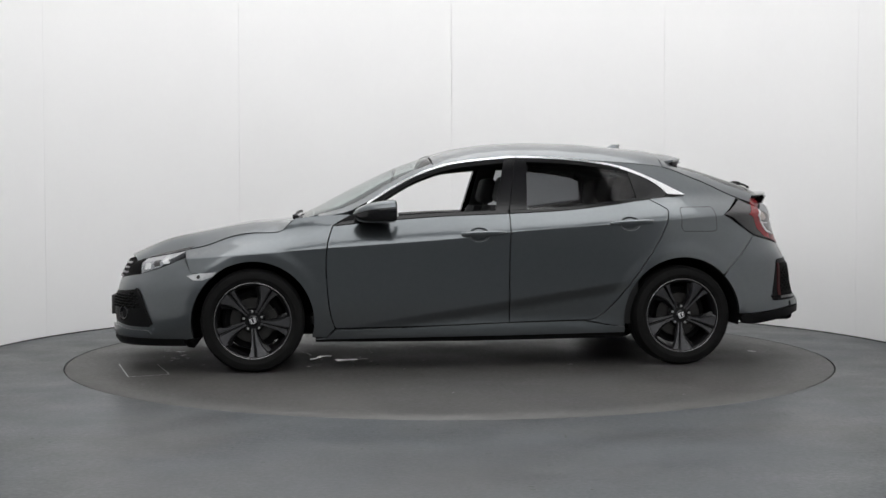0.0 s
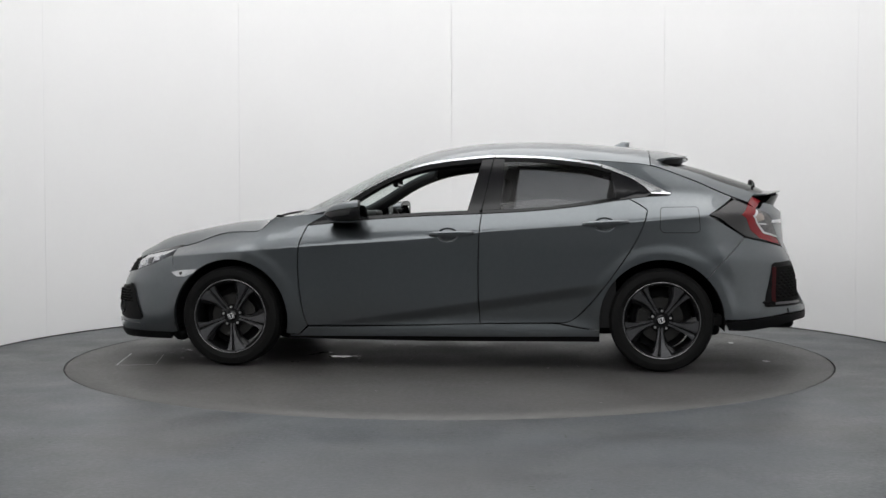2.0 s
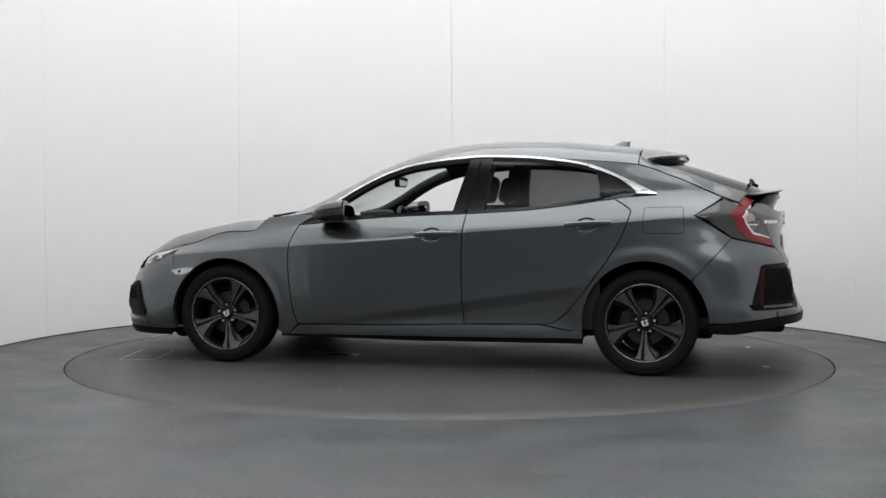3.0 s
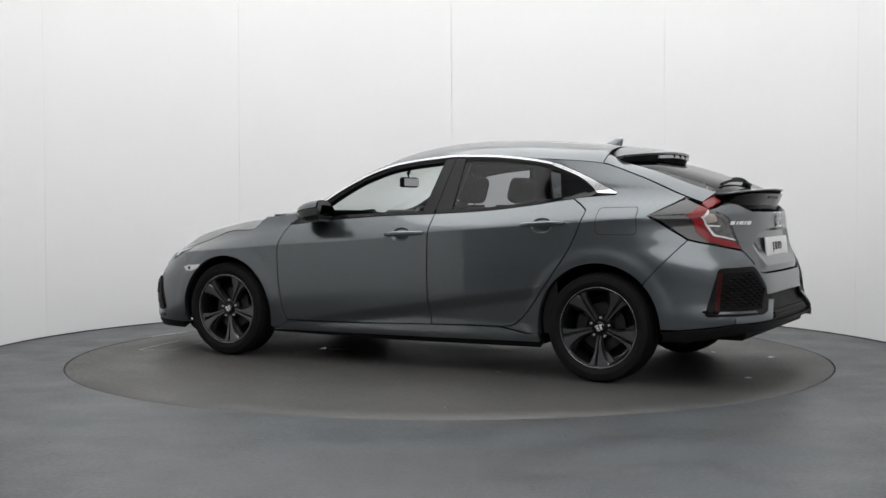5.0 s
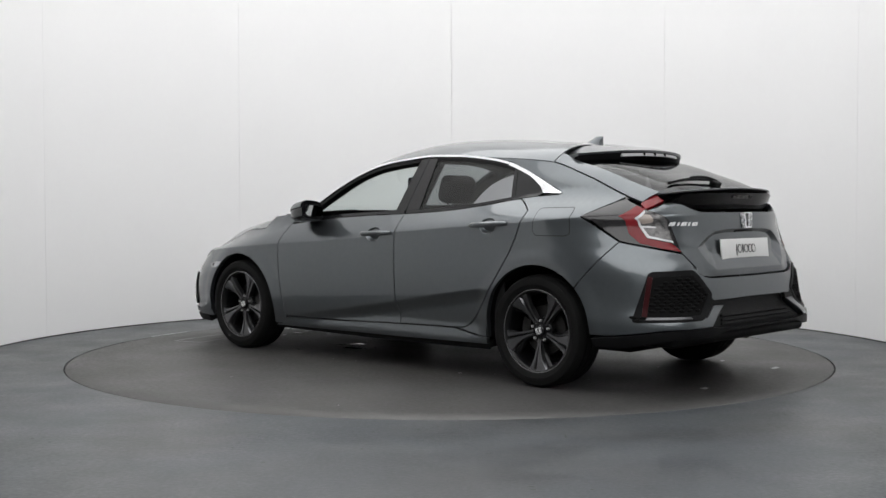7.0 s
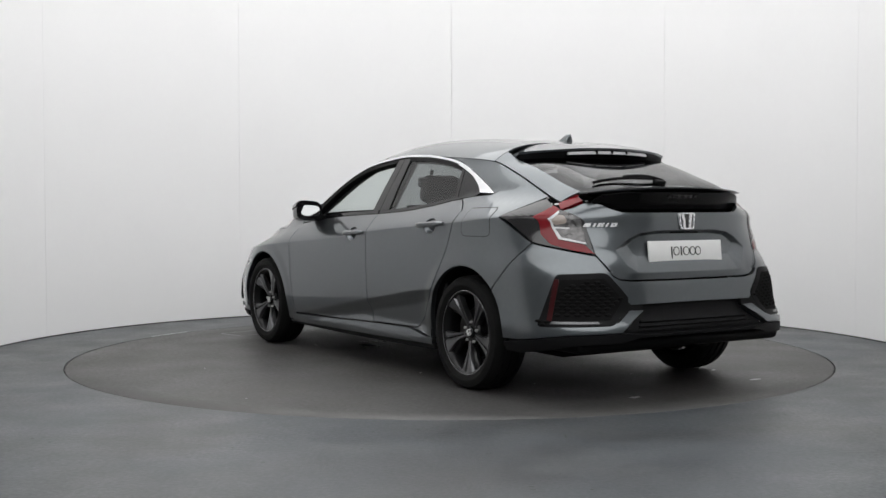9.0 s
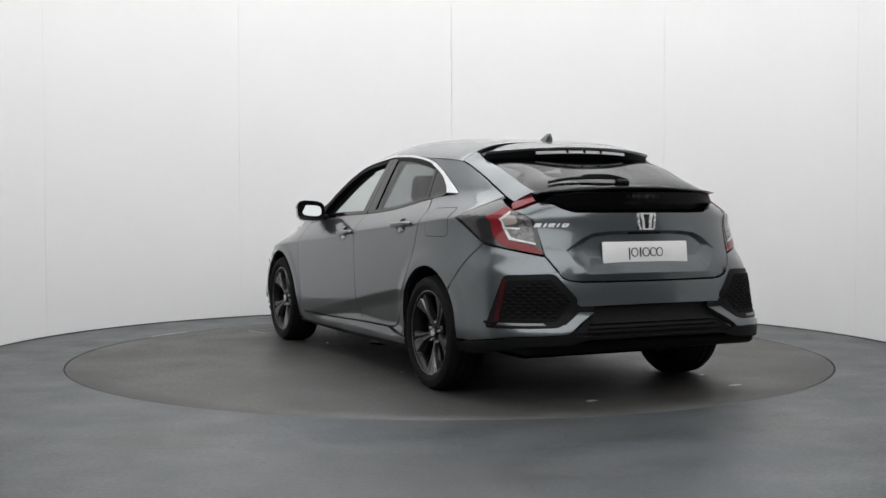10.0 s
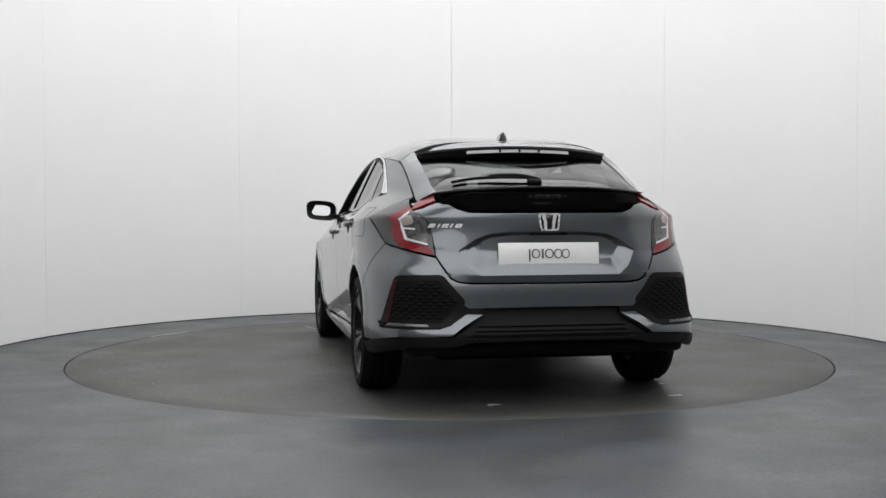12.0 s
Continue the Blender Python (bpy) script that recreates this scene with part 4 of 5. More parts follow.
    for sgn in (1, -1):
        def f(p):
            return [Vector((sgn * q.x, q.y)) for q in p]
        l = skin("tail_lamp", f(lamp), tail, car, LAMP_DARK, "smoked tail lamp with red and clear lenses", step=0.02, depth=0.03, lift=0.004, out=OUT_REAR)
        skin("red_lens", f(red), tail, l, LAMP_RED, "red lens", step=0.015, gap=0.0, lift=0.006, depth=0.003, out=OUT_REAR)
        skin("clear_lens", f(clear), tail, l, LAMP_OPTIC, "clear lens with dark silver optics", step=0.015, gap=0.0, lift=0.007, depth=0.003, out=OUT_REAR)
        skin("light_guide", f(guide), tail, l, LIGHT_GUIDE, "white light guide", step=0.012, gap=0.0, lift=0.010, depth=0.004, out=OUT_REAR)
        skin("bulb_housing", f(bulb), tail, l, AMBER, "pale amber indicator optic", step=0.015, gap=0.0, lift=0.009, depth=0.003, out=OUT_REAR)
        for k in range(3):
            z = 0.905 - 0.028 * k
            y0, y1 = 0.712 - 0.010 * k, 0.655 - 0.016 * k
            x0, x1 = -1.975 - 0.008 * k, -2.035 - 0.018 * k
            bar = shape((x0, y0, z), (x1, y1, z - 0.004), (x1, y1, z - 0.011), (x0, y0, z - 0.007))
            skin("lamp_rib", f(bar), tail, l, LIGHT_GUIDE if k == 0 else LAMP_OPTIC, step=0.015, gap=0.0, lift=0.009, depth=0.003, out=OUT_REAR)
        skin("tailgate_lamp", f(gate_strip), tail, tailgate, LAMP_RED, "narrow red lamp strip", step=0.015, lift=0.004, depth=0.02, out=OUT_REAR)
    # the black panel under the wing
    panel = both(shape((0.0, 1.088), (0.45, 1.086), (0.56, 1.072), (0.575, 1.02), (0.50, 0.985), (0.42, 0.955), (0.0, 0.955)))
    def under_wing(a, z):
        x, y, _ = tail(a, 1.0)
        return (x + 0.048 - 0.45 * (z - 1.0), y, z)
    skin("lower_rear_pane", panel, under_wing, tailgate, PANE_BLACK, "gloss black panel under the wing", step=0.02, lift=0.002, depth=0.04, out=OUT_REAR)
    brake = both(shape((0.0, 1.072), (0.085, 1.072), (0.085, 1.056), (0.0, 1.056)))
    skin("brake_lamp", brake, under_wing, tailgate, LAMP_DARK, "dim row of brake lights", step=0.02, gap=0.0, lift=0.005, out=OUT_REAR)
    for k in range(5):
        y = -0.068 + 0.034 * k
        led = [Vector((a, z)) for a, z in ((y - 0.009, 1.058), (y + 0.009, 1.058), (y + 0.009, 1.070), (y - 0.009, 1.070))]
        skin("brake_light", led, under_wing, tailgate, STEEL, step=0.02, gap=0.0, lift=0.007, depth=0.002, out=OUT_REAR)
    # wing
    def wing(name, mat, prof, half, label=""):
        bm = bmesh.new()
        rows = []
        for y in steps(-half, half, 44):
            s = abs(y) / half
            xe = -2.205 + 0.15 * s ** 2.2
            ze = 1.108 - 0.026 * s ** 2
            thin = 1 - 0.55 * smooth(0.86, 1.0, s)
            rows.append([bm.verts.new((xe + dx * (1 - 0.25 * s), y, ze + dz * thin)) for dx, dz in prof])
        k = len(prof)
        for p, q in zip(rows, rows[1:]):
            for j in range(k):
                bm.faces.new((p[j], p[(j + 1) % k], q[(j + 1) % k], q[j]))
        bm.faces.new(rows[0])
        bm.faces.new(rows[-1][::-1])
        bmesh.ops.recalc_face_normals(bm, faces=bm.faces[:])
        return part(name, sharp(bm, 50), mat, tailgate, label)
    wing("rear_wing", PAINT, [(0.0, 0.006), (0.02, 0.008), (0.07, 0.004), (0.13, 0.008), (0.19, 0.020), (0.19, 0.004), (0.10, -0.012), (0.03, -0.008), (0.002, 0.0)], 0.548, "body-coloured rear wing")
    wing("wing_underside", BLACK, [(0.012, -0.003), (0.04, -0.006), (0.12, -0.010), (0.18, -0.005), (0.17, -0.05), (0.10, -0.035), (0.03, -0.012)], 0.535)
    # roof spoiler with its dark underside; pale strip paints the brightness behind its slot
    def blade(name, mat, f, half, label="", n=36):
        bm = bmesh.new()
        rows = []
        for y in steps(-half, half, n):
            rows.append([bm.verts.new(p) for p in f(y)])
        k = len(rows[0])
        for p, q in zip(rows, rows[1:]):
            for j in range(k):
                bm.faces.new((p[j], p[(j + 1) % k], q[(j + 1) % k], q[j]))
        bm.faces.new(rows[0])
        bm.faces.new(rows[-1][::-1])
        bmesh.ops.recalc_face_normals(bm, faces=bm.faces[:])
        return part(name, sharp(bm, 45), mat, tailgate, label)

    def te(y):
        s = abs(y) / 0.54
        return -1.60 + 0.165 * s ** 2.6, 1.343 - 0.028 * s ** 2

    def upper(y):
        x, z = te(y)
        lead = -1.336
        s = abs(y) / 0.56
        zl = top(lead, s)[2] + 0.001
        mid = (x + lead) / 2
        return [(x, y, z), (mid, y, (z + zl) / 2 + 0.008), (lead, y, zl), (lead, y, zl - 0.025), (mid, y, (z + zl) / 2 - 0.02), (x + 0.004, y, z - 0.012)]

    def under(y):
        x, z = te(y)
        s = abs(y) / 0.54
        return [(x + 0.008, y, z - 0.010), (-1.395, y, z - 0.004), (-1.395, y, z - 0.079 + 0.014 * s), (x + 0.08 * (1 - s * 0.75), y, z - 0.073 + 0.010 * s), (x + 0.040 * (1 - s * 0.7), y, z - 0.052)]
    blade("roof_spoiler", PAINT, upper, 0.54, "body-coloured roof spoiler")
    blade("spoiler_underside", BLACK, under, 0.53)
    blade("spoiler_slot", SLOT_VIEW, lambda y: [(te(y)[0] + 0.009, y, te(y)[1] - 0.017), (te(y)[0] + 0.05, y, te(y)[1] - 0.017), (te(y)[0] + 0.05, y, te(y)[1] - 0.036), (te(y)[0] - 0.001, y, te(y)[1] - 0.034)], 0.29, "bright slot in the spoiler", 16)
    for y in (-0.11, 0.0, 0.11):
        bm = bmesh.new()
        box(bm, te(y)[0] - 0.004, te(y)[0] + 0.03, y - 0.005, y + 0.005, te(y)[1] - 0.032, te(y)[1] - 0.014, 0.002)
        part("slot_post", bm, BLACK, tailgate)
    # shark fin
    bm = bmesh.new()
    rows = []
    for s in steps(0, 1, 8):
        z = 0.052 * s
        x0, x1 = -1.045 - 0.125 * s ** 0.8, -1.215 - 0.008 * s
        hw = 0.028 * (1 - s) ** 0.6 + 0.004
        zz = 1.396 + z - 0.006
        rows.append([bm.verts.new(p) for p in ((x0, 0, zz), (x0 * 0.6 + x1 * 0.4, hw, zz), (x1 + 0.01, hw * 0.8, zz), (x1, 0, zz), (x1 + 0.01, -hw * 0.8, zz), (x0 * 0.6 + x1 * 0.4, -hw, zz))])
    for p, q in zip(rows, rows[1:]):
        for j in range(6):
            bm.faces.new((p[j], p[(j + 1) % 6], q[(j + 1) % 6], q[j]))
    bm.faces.new(rows[-1])
    bmesh.ops.recalc_face_normals(bm, faces=bm.faces[:])
    part("aerial_fin", sharp(bm, 50), PAINT, car, "grey shark-fin aerial")
    # rear wiper
    bm = bmesh.new()
    box(bm, -0.022, 0.022, -0.036, 0.036, 0.0, 0.024, 0.009, 3)
    bmesh.ops.transform(bm, matrix=pose(-2.02, 0.03, 1.132, 0, -24, 0), verts=bm.verts[:])
    w = part("rear_wiper", bm, BLACK, car, "black rear wiper lying across the window")
    bm = bmesh.new()
    tube(bm, bow([(-2.02, 0.0, 1.150), (-2.005, 0.10, 1.172), (-1.998, 0.22, 1.172), (-2.0, 0.27, 1.164)], 5), [0.010] * 15 + [0.006])
    part("wiper_arm", bm, BLACK, w)
    bm = bmesh.new()
    tube(bm, bow([(-1.985, 0.46, 1.136), (-1.998, 0.34, 1.156), (-2.004, 0.20, 1.162), (-2.010, 0.05, 1.160)], 6), 0.008)
    part("wiper_blade", bm, BLACK, w)
    # number plate with plain marks, and chrome badges
    plate_tilt = pose(-2.195, 0, 0.772, 0, 6, 0)
    bm = bmesh.new()
    box(bm, -0.006, 0.004, -0.262, 0.262, -0.058, 0.058, 0.003)
    bmesh.ops.transform(bm, matrix=plate_tilt, verts=bm.verts[:])
    pl = part("number_plate", bm, PLATE, car, "white show plate with dark marks")
    for y, w_, z0, z1 in ((0.101, 0.007, -0.036, 0.026), (0.069, 0.044, -0.022, 0.026), (0.033, 0.008, -0.022, 0.026), (-0.001, 0.046, -0.022, 0.026), (-0.047, 0.042, -0.022, 0.026), (-0.086, 0.042, -0.022, 0.026)):
        bm = bmesh.new()
        n = 20
        if w_ < 0.01:
            box(bm, -0.0085, -0.006, y - w_ / 2, y + w_ / 2, z0, z1)
        else:
            ring = [(y + w_ / 2 * math.cos(2 * math.pi * k / n), (z0 + z1) / 2 + (z1 - z0) / 2 * math.sin(2 * math.pi * k / n)) for k in range(n)]
            inner = [((p - y) * 0.74 + y, (q - (z0 + z1) / 2) * 0.80 + (z0 + z1) / 2) for p, q in ring]
            a = [bm.verts.new((-0.0085, *p)) for p in ring]
            b = [bm.verts.new((-0.0085, *p)) for p in inner]
            c = [bm.verts.new((-0.006, *p)) for p in ring]
            for k in range(n):
                j = (k + 1) % n
                bm.faces.new((a[k], a[j], b[j], b[k]))
                bm.faces.new((a[k], c[k], c[j], a[j]))
        bmesh.ops.transform(bm, matrix=plate_tilt, verts=bm.verts[:])
        part("plate_mark", bm, INK, pl, smooth=False)
    bm = bmesh.new()
    outer = rounded([Vector(p) for p in ((-0.058, 0.043), (0.058, 0.043), (0.047, -0.045), (-0.047, -0.045))], 0.016, 4)
    inn = [p * 0.84 for p in outer]
    for x0, x1 in ((-0.010, 0.0),):
        a = [bm.verts.new((x0, *p)) for p in outer]
        b = [bm.verts.new((x0, *p)) for p in inn]
        c = [bm.verts.new((x1 + 0.006, *p)) for p in outer]
        d = [bm.verts.new((x1 + 0.006, *p)) for p in inn]
        for k in range(len(outer)):
            j = (k + 1) % len(outer)
            bm.faces.new((a[k], a[j], b[j], b[k]))
            bm.faces.new((a[k], c[k], c[j], a[j]))
            bm.faces.new((b[k], b[j], d[j], d[k]))
    bmesh.ops.recalc_face_normals(bm, faces=bm.faces[:])
    place = pose(-2.201, 0, 0.934, 0, 3, 0)
    bmesh.ops.transform(bm, matrix=place, verts=bm.verts[:])
    badge = part("badge", bm, SILVER, car, "chrome badge frame with two bars", smooth=False)
    bm = bmesh.new()
    box(bm, -0.004, 0.004, -0.050, 0.050, -0.040, 0.038, 0.002)
    bmesh.ops.transform(bm, matrix=place, verts=bm.verts[:])
    part("badge_field", bm, LAMP_DARK, badge)
    for sgn in (1, -1):
        bm = bmesh.new()
        prism(bm, [(sgn * 0.040, 0.036), (sgn * 0.022, 0.036), (sgn * 0.014, 0.0), (sgn * 0.012, -0.038), (sgn * 0.026, -0.038), (sgn * 0.030, 0.0)], -0.010, -0.003, "x")
        bmesh.ops.transform(bm, matrix=place, verts=bm.verts[:])
        part("badge_bar", bm, SILVER, badge, smooth=False)
    for y, wd in ((0.578, 0.028), (0.546, 0.009), (0.516, 0.028), (0.486, 0.009), (0.452, 0.030)):
        mark = at_tail((y + wd / 2 - 0.005, 0.924), (y - wd / 2 - 0.005, 0.925), (y - wd / 2 + 0.005, 0.907), (y + wd / 2 + 0.005, 0.906))
        skin("name_mark", mark, tail, tailgate, SILVER, "plain chrome mark", step=0.01, gap=0.0, lift=0.005, depth=0.005, out=OUT_REAR)
    # tailgate switch over the plate
    bm = bmesh.new()
    box(bm, -2.19, -2.17, -0.10, 0.10, 0.868, 0.880, 0.004)
    part("gate_switch", bm, BLACK, tailgate)


build_tail()


# ---- the car: nose ----
def build_nose():
    def fa(a0, a1, n=8):
        return [side(p.x, p.y) for p in arc(FRONT_AXLE, 0.308, 0.368, a0, a1, n)]
    painted = at_nose((0.0, 0.56), (0.40, 0.565)) + at_nose(on_side(1.99, 0.60), on_side(1.86, 0.640), on_side(1.705, 0.70), on_side(1.672, 0.612)) + at_nose(*fa(52, -15)) + at_nose(on_side(1.70, 0.205), (0.55, 0.20), (0.0, 0.20))
    b = skin("front_bumper", both(painted), nose, car, PAINT, step=0.026, depth=0.03, out=OUT_FRONT)
    lip = at_nose((0.0, 0.215), (0.55, 0.215), on_side(1.72, 0.212), on_side(1.70, 0.168), (0.55, 0.165), (0.0, 0.165))
    skin("bumper_lip", both(lip), nose, b, BLACK, step=0.03, depth=0.05, lift=0.008, out=OUT_FRONT)
    grille = at_nose((0.0, 0.675), (0.45, 0.677), on_side(1.965, 0.690), on_side(1.99, 0.602), (0.40, 0.568), (0.0, 0.563))
    g = skin("grille", both(grille), nose, car, MESH_BLACK, "black grille with thin gloss bars", step=0.03, lift=0.003, depth=0.04, out=OUT_FRONT)
    for z, w in ((0.655, 0.50), (0.628, 0.52), (0.600, 0.55), (0.574, 0.50)):
        bar = at_nose((0.0, z + 0.005), (w, z + 0.006), (w, z - 0.004), (0.0, z - 0.005))
        skin("grille_bar", both(bar), nose, g, GLOSS_BLACK if z > 0.58 else RIM_CUT, step=0.03, gap=0.0, lift=0.007, depth=0.006, out=OUT_FRONT)
    for sgn in (1, -1):
        def f(p):
            return [Vector((sgn * q.x, q.y)) for q in p]
        lamp = at_nose(on_side(1.705, 0.742), on_side(1.80, 0.722), on_side(1.955, 0.692), on_side(1.985, 0.602), on_side(1.86, 0.642))
        h = skin("headlamp", f(lamp), nose, car, LAMP_CLEAR, "clear headlamp", step=0.02, depth=0.03, out=OUT_FRONT)
        brow = at_nose(on_side(1.66, 0.766), on_side(1.80, 0.735), on_side(1.95, 0.708), on_side(1.952, 0.694), on_side(1.80, 0.722), on_side(1.70, 0.744))
        skin("lamp_brow", f(brow), nose, h, GLOSS_BLACK, step=0.02, gap=0.0, depth=0.03, lift=0.003, out=OUT_FRONT)
        for k in range(3):
            xx, zz = 1.82 + 0.06 * k, 0.685 - 0.018 * k
            spot = at_nose(on_side(xx - 0.018, zz + 0.016), on_side(xx + 0.018, zz + 0.010), on_side(xx + 0.018, zz - 0.024), on_side(xx - 0.018, zz - 0.018))
            skin("lamp_cell", f(spot), nose, h, LAMP_DARK if k == 1 else MARKER, step=0.015, gap=0.0, depth=0.003, lift=0.004, out=OUT_FRONT)
        vent = at_nose((0.46, 0.49), (2.073, 0.661, 0.500), (1.998, 0.730, 0.512), (1.969, 0.762, 0.466), (1.906, 0.801, 0.300), (1.938, 0.784, 0.280), (2.046, 0.705, 0.280), (0.55, 0.300), (0.44, 0.40))
        v = skin("corner_vent", f(rounded(vent, 0.03)), nose, car, BLACK, "black corner vent with fog lamp", step=0.03, lift=0.006, depth=0.02, out=OUT_FRONT)
        fin = at_nose((0.40, 0.278), (0.58, 0.278), (2.046, 0.705, 0.262), (1.935, 0.784, 0.260), (1.915, 0.795, 0.240), (1.95, 0.775, 0.228), (0.55, 0.232), (0.40, 0.232))
        skin("bumper_blade", f(fin), nose, b, PAINT, step=0.02, gap=0.0, lift=0.012, depth=0.03, out=OUT_FRONT)
        rim = at_nose((1.998, 0.730, 0.514), (1.972, 0.760, 0.470), (1.906, 0.801, 0.302), (1.925, 0.790, 0.284), (1.95, 0.775, 0.290), (1.985, 0.745, 0.465), (2.01, 0.720, 0.500))
        skin("vent_rim", f(rim), nose, v, BLACK, step=0.02, gap=0.0, lift=0.014, depth=0.02, out=OUT_FRONT)
        ring = Vector(nose(at_nose((0.66, 0.36))[0].x, 0.36))
        bm = bmesh.new()
        lathe(bm, [(0.0005, 0.004), (0.030, 0.004), (0.034, 0.012), (0.042, 0.014), (0.045, 0.0)], "x", 24)
        bmesh.ops.transform(bm, matrix=Matrix.Translation((ring.x, ring.y * sgn, ring.z)) @ pose(0, 0, 0, 0, 0, sgn * 42), verts=bm.verts[:])
        part("fog_lamp", bm, GLOSS_BLACK, v)
        bm = bmesh.new()
        core = shrink(dense(rounded(vent, 0.03), 0.02), 0.022)
        P = np.array([p[:] for p in core])
        for j, z in enumerate(np.arange(0.40, P[:, 1].max(), 0.017)):
            for a in np.arange(P[:, 0].min() + (0.019 if j % 2 else 0), P[:, 0].max(), 0.038):
                if inside(core, a, z):
                    q = [Vector(nose(a + 0.014 * math.cos(k * math.pi / 3), z + 0.008 * math.sin(k * math.pi / 3))) for k in range(6)]
                    c = sum(q, Vector()) / 6
                    o = Vector((0.012, 0.006, 0))
                    hi = [bm.verts.new((c + (p - c) * 0.6 + o * 1.5) * Vector((1, sgn, 1))) for p in q]
                    lo = [bm.verts.new((p + o * 0.6) * Vector((1, sgn, 1))) for p in q]
                    bm.faces.new(hi)
                    for k in range(6):
                        bm.faces.new((lo[k], lo[(k + 1) % 6], hi[(k + 1) % 6], hi[k]))
        tagged(part("vent_mesh", bm, MESH_BLACK, v, smooth=False), kind="stuff")
    bm = bmesh.new()
    box(bm, 2.196, 2.226, -0.262, 0.262, 0.318, 0.441, 0.004)
    part("front_plate", bm, INK, b, "dark front number plate seen edge-on")
    marker = [Vector(p) for p in ((1.695, 0.592), (1.63, 0.606), (1.516, 0.614), (1.54, 0.590), (1.60, 0.567), (1.655, 0.567))]
    for o in skin("side_marker", marker, side, car, MARKER, "clear side marker lamp", step=0.015, gap=0.0, lift=0.005, depth=0.008, mirror=True, out=OUT_SIDE):
        bm = bmesh.new()
        c = Vector(side(1.625, 0.587))
        lathe(bm, [(0.0005, 0.004), (0.010, 0.004), (0.012, 0.0)], "y", 16)
        s = 1 if o.name.endswith("marker") else -1
        bmesh.ops.translate(bm, verts=bm.verts[:], vec=(c.x, (c.y + 0.004), c.z))
        if s < 0:
            bmesh.ops.scale(bm, vec=(1, -1, 1), verts=bm.verts[:])
        part("marker_bulb", bm, STEEL, o)


build_nose()


# ---- the car: mirrors, handles, flap ----
def build_fittings():
    for sgn, door in ((1, front_doors[0]), (-1, front_doors[1])):
        def half(bm, a0, a1, grow, x0=0.452):
            rows = []
            for s in steps(0, 1, 12):
                x = x0 + (0.690 - x0) * s
                k = (1 - s ** 3.0) ** 0.5 if s < 1 else 0.0
                k = max(k, 0.12)
                cy, cz = 0.925 - 0.045 * s, 0.980 - 0.022 * s
                row = []
                for t in steps(a0, a1, 16):
                    c, sn = math.cos(radians(t)), math.sin(radians(t))
                    e = 2 / 3.4
                    y = cy + (0.105 * k + grow) * math.copysign(abs(c) ** e, c)
                    z = cz + ((0.068 if sn > 0 else 0.066) * k + grow) * math.copysign(abs(sn) ** e, sn) + 0.10 * (y - cy) * 0.6
                    row.append(bm.verts.new((x - 0.16 * (y - cy), sgn * y, z)))
                rows.append(row)
            for p, q in zip(rows, rows[1:]):
                for j in range(len(p) - 1):
                    bm.faces.new((p[j], p[j + 1], q[j + 1], q[j]))
            bmesh.ops.contextual_create(bm, geom=rows[-1])
            return rows
        bm = bmesh.new()
        rows = half(bm, 0, 360, 0.0)
        bm.faces.new(rows[0][:-1])
        bmesh.ops.remove_doubles(bm, verts=bm.verts[:], dist=1e-5)
        bmesh.ops.recalc_face_normals(bm, faces=bm.faces[:])
        m = part("door_mirror", sharp(bm, 50), GLOSS_BLACK, car, "grey and black door mirror")
        bm = bmesh.new()
        rows = half(bm, 8, 172, 0.003, 0.462)
        bmesh.ops.recalc_face_normals(bm, faces=bm.faces[:])
        part("mirror_cap", sharp(bm, 50), PAINT, m, "body-coloured cap")
        bm = bmesh.new()
        out = []
        for t in range(0, 360, 12):
            c, sn = math.cos(radians(t)), math.sin(radians(t))
            y = 0.928 + 0.066 * math.copysign(abs(c) ** 0.6, c)
            out.append((sgn * y, 0.982 + 0.037 * math.copysign(abs(sn) ** 0.6, sn) + 0.06 * (y - 0.925)))
        prism(bm, out, 0.440, 0.446, "x")
        pivot = Matrix.Translation((0.443, sgn * 0.925, 0.98))
        bmesh.ops.transform(bm, matrix=pivot @ pose(-0.010, 0, 0, 0, 10, sgn * -11) @ pivot.inverted(), verts=bm.verts[:])
        part("mirror_glass", bm, MIRROR, m, "mirror glass", smooth=False)
        bm = bmesh.new()
        box(bm, 0.50, 0.66, 0.775 if sgn > 0 else -0.86, 0.86 if sgn > 0 else -0.775, 0.918, 0.955, 0.012, 3)
        part("mirror_foot", bm, BLACK, m)
    # handles
    for hx, hz, tilt, doors in ((-0.115, 0.8435, -0.032, front_doors), (-1.056, 0.9085, -0.047, rear_doors)):
        for sgn in (1, -1):
            bm = bmesh.new()
            rows = []
            for s in steps(-1, 1, 18):
                x = hx - 0.140 * s
                z = hz - tilt * 0.14 * s
                hh = 0.0165 * (1 - 0.45 * abs(s) ** 4)
                y0 = half_width(x, z) - 0.004
                y1 = y0 + 0.040 * (1 - 0.55 * abs(s) ** 6)
                y0 = y0 + 0.014 * (1 - abs(s) ** 8)
                pr = [(y0, z - hh), (y1 - 0.006, z - hh), (y1, z - hh * 0.35), (y1 - 0.001, z + hh * 0.5), (y1 - 0.010, z + hh), (y0, z + hh)]
                rows.append([bm.verts.new((x, sgn * a, b)) for a, b in pr])
            for p, q in zip(rows, rows[1:]):
                for j in range(6):
                    bm.faces.new((p[j], p[(j + 1) % 6], q[(j + 1) % 6], q[j]))
            bm.faces.new(rows[0])
            bm.faces.new(rows[-1][::-1])
            bmesh.ops.recalc_face_normals(bm, faces=bm.faces[:])
            part("door_handle", sharp(bm, 35), PAINT, doors[0 if sgn > 0 else 1])
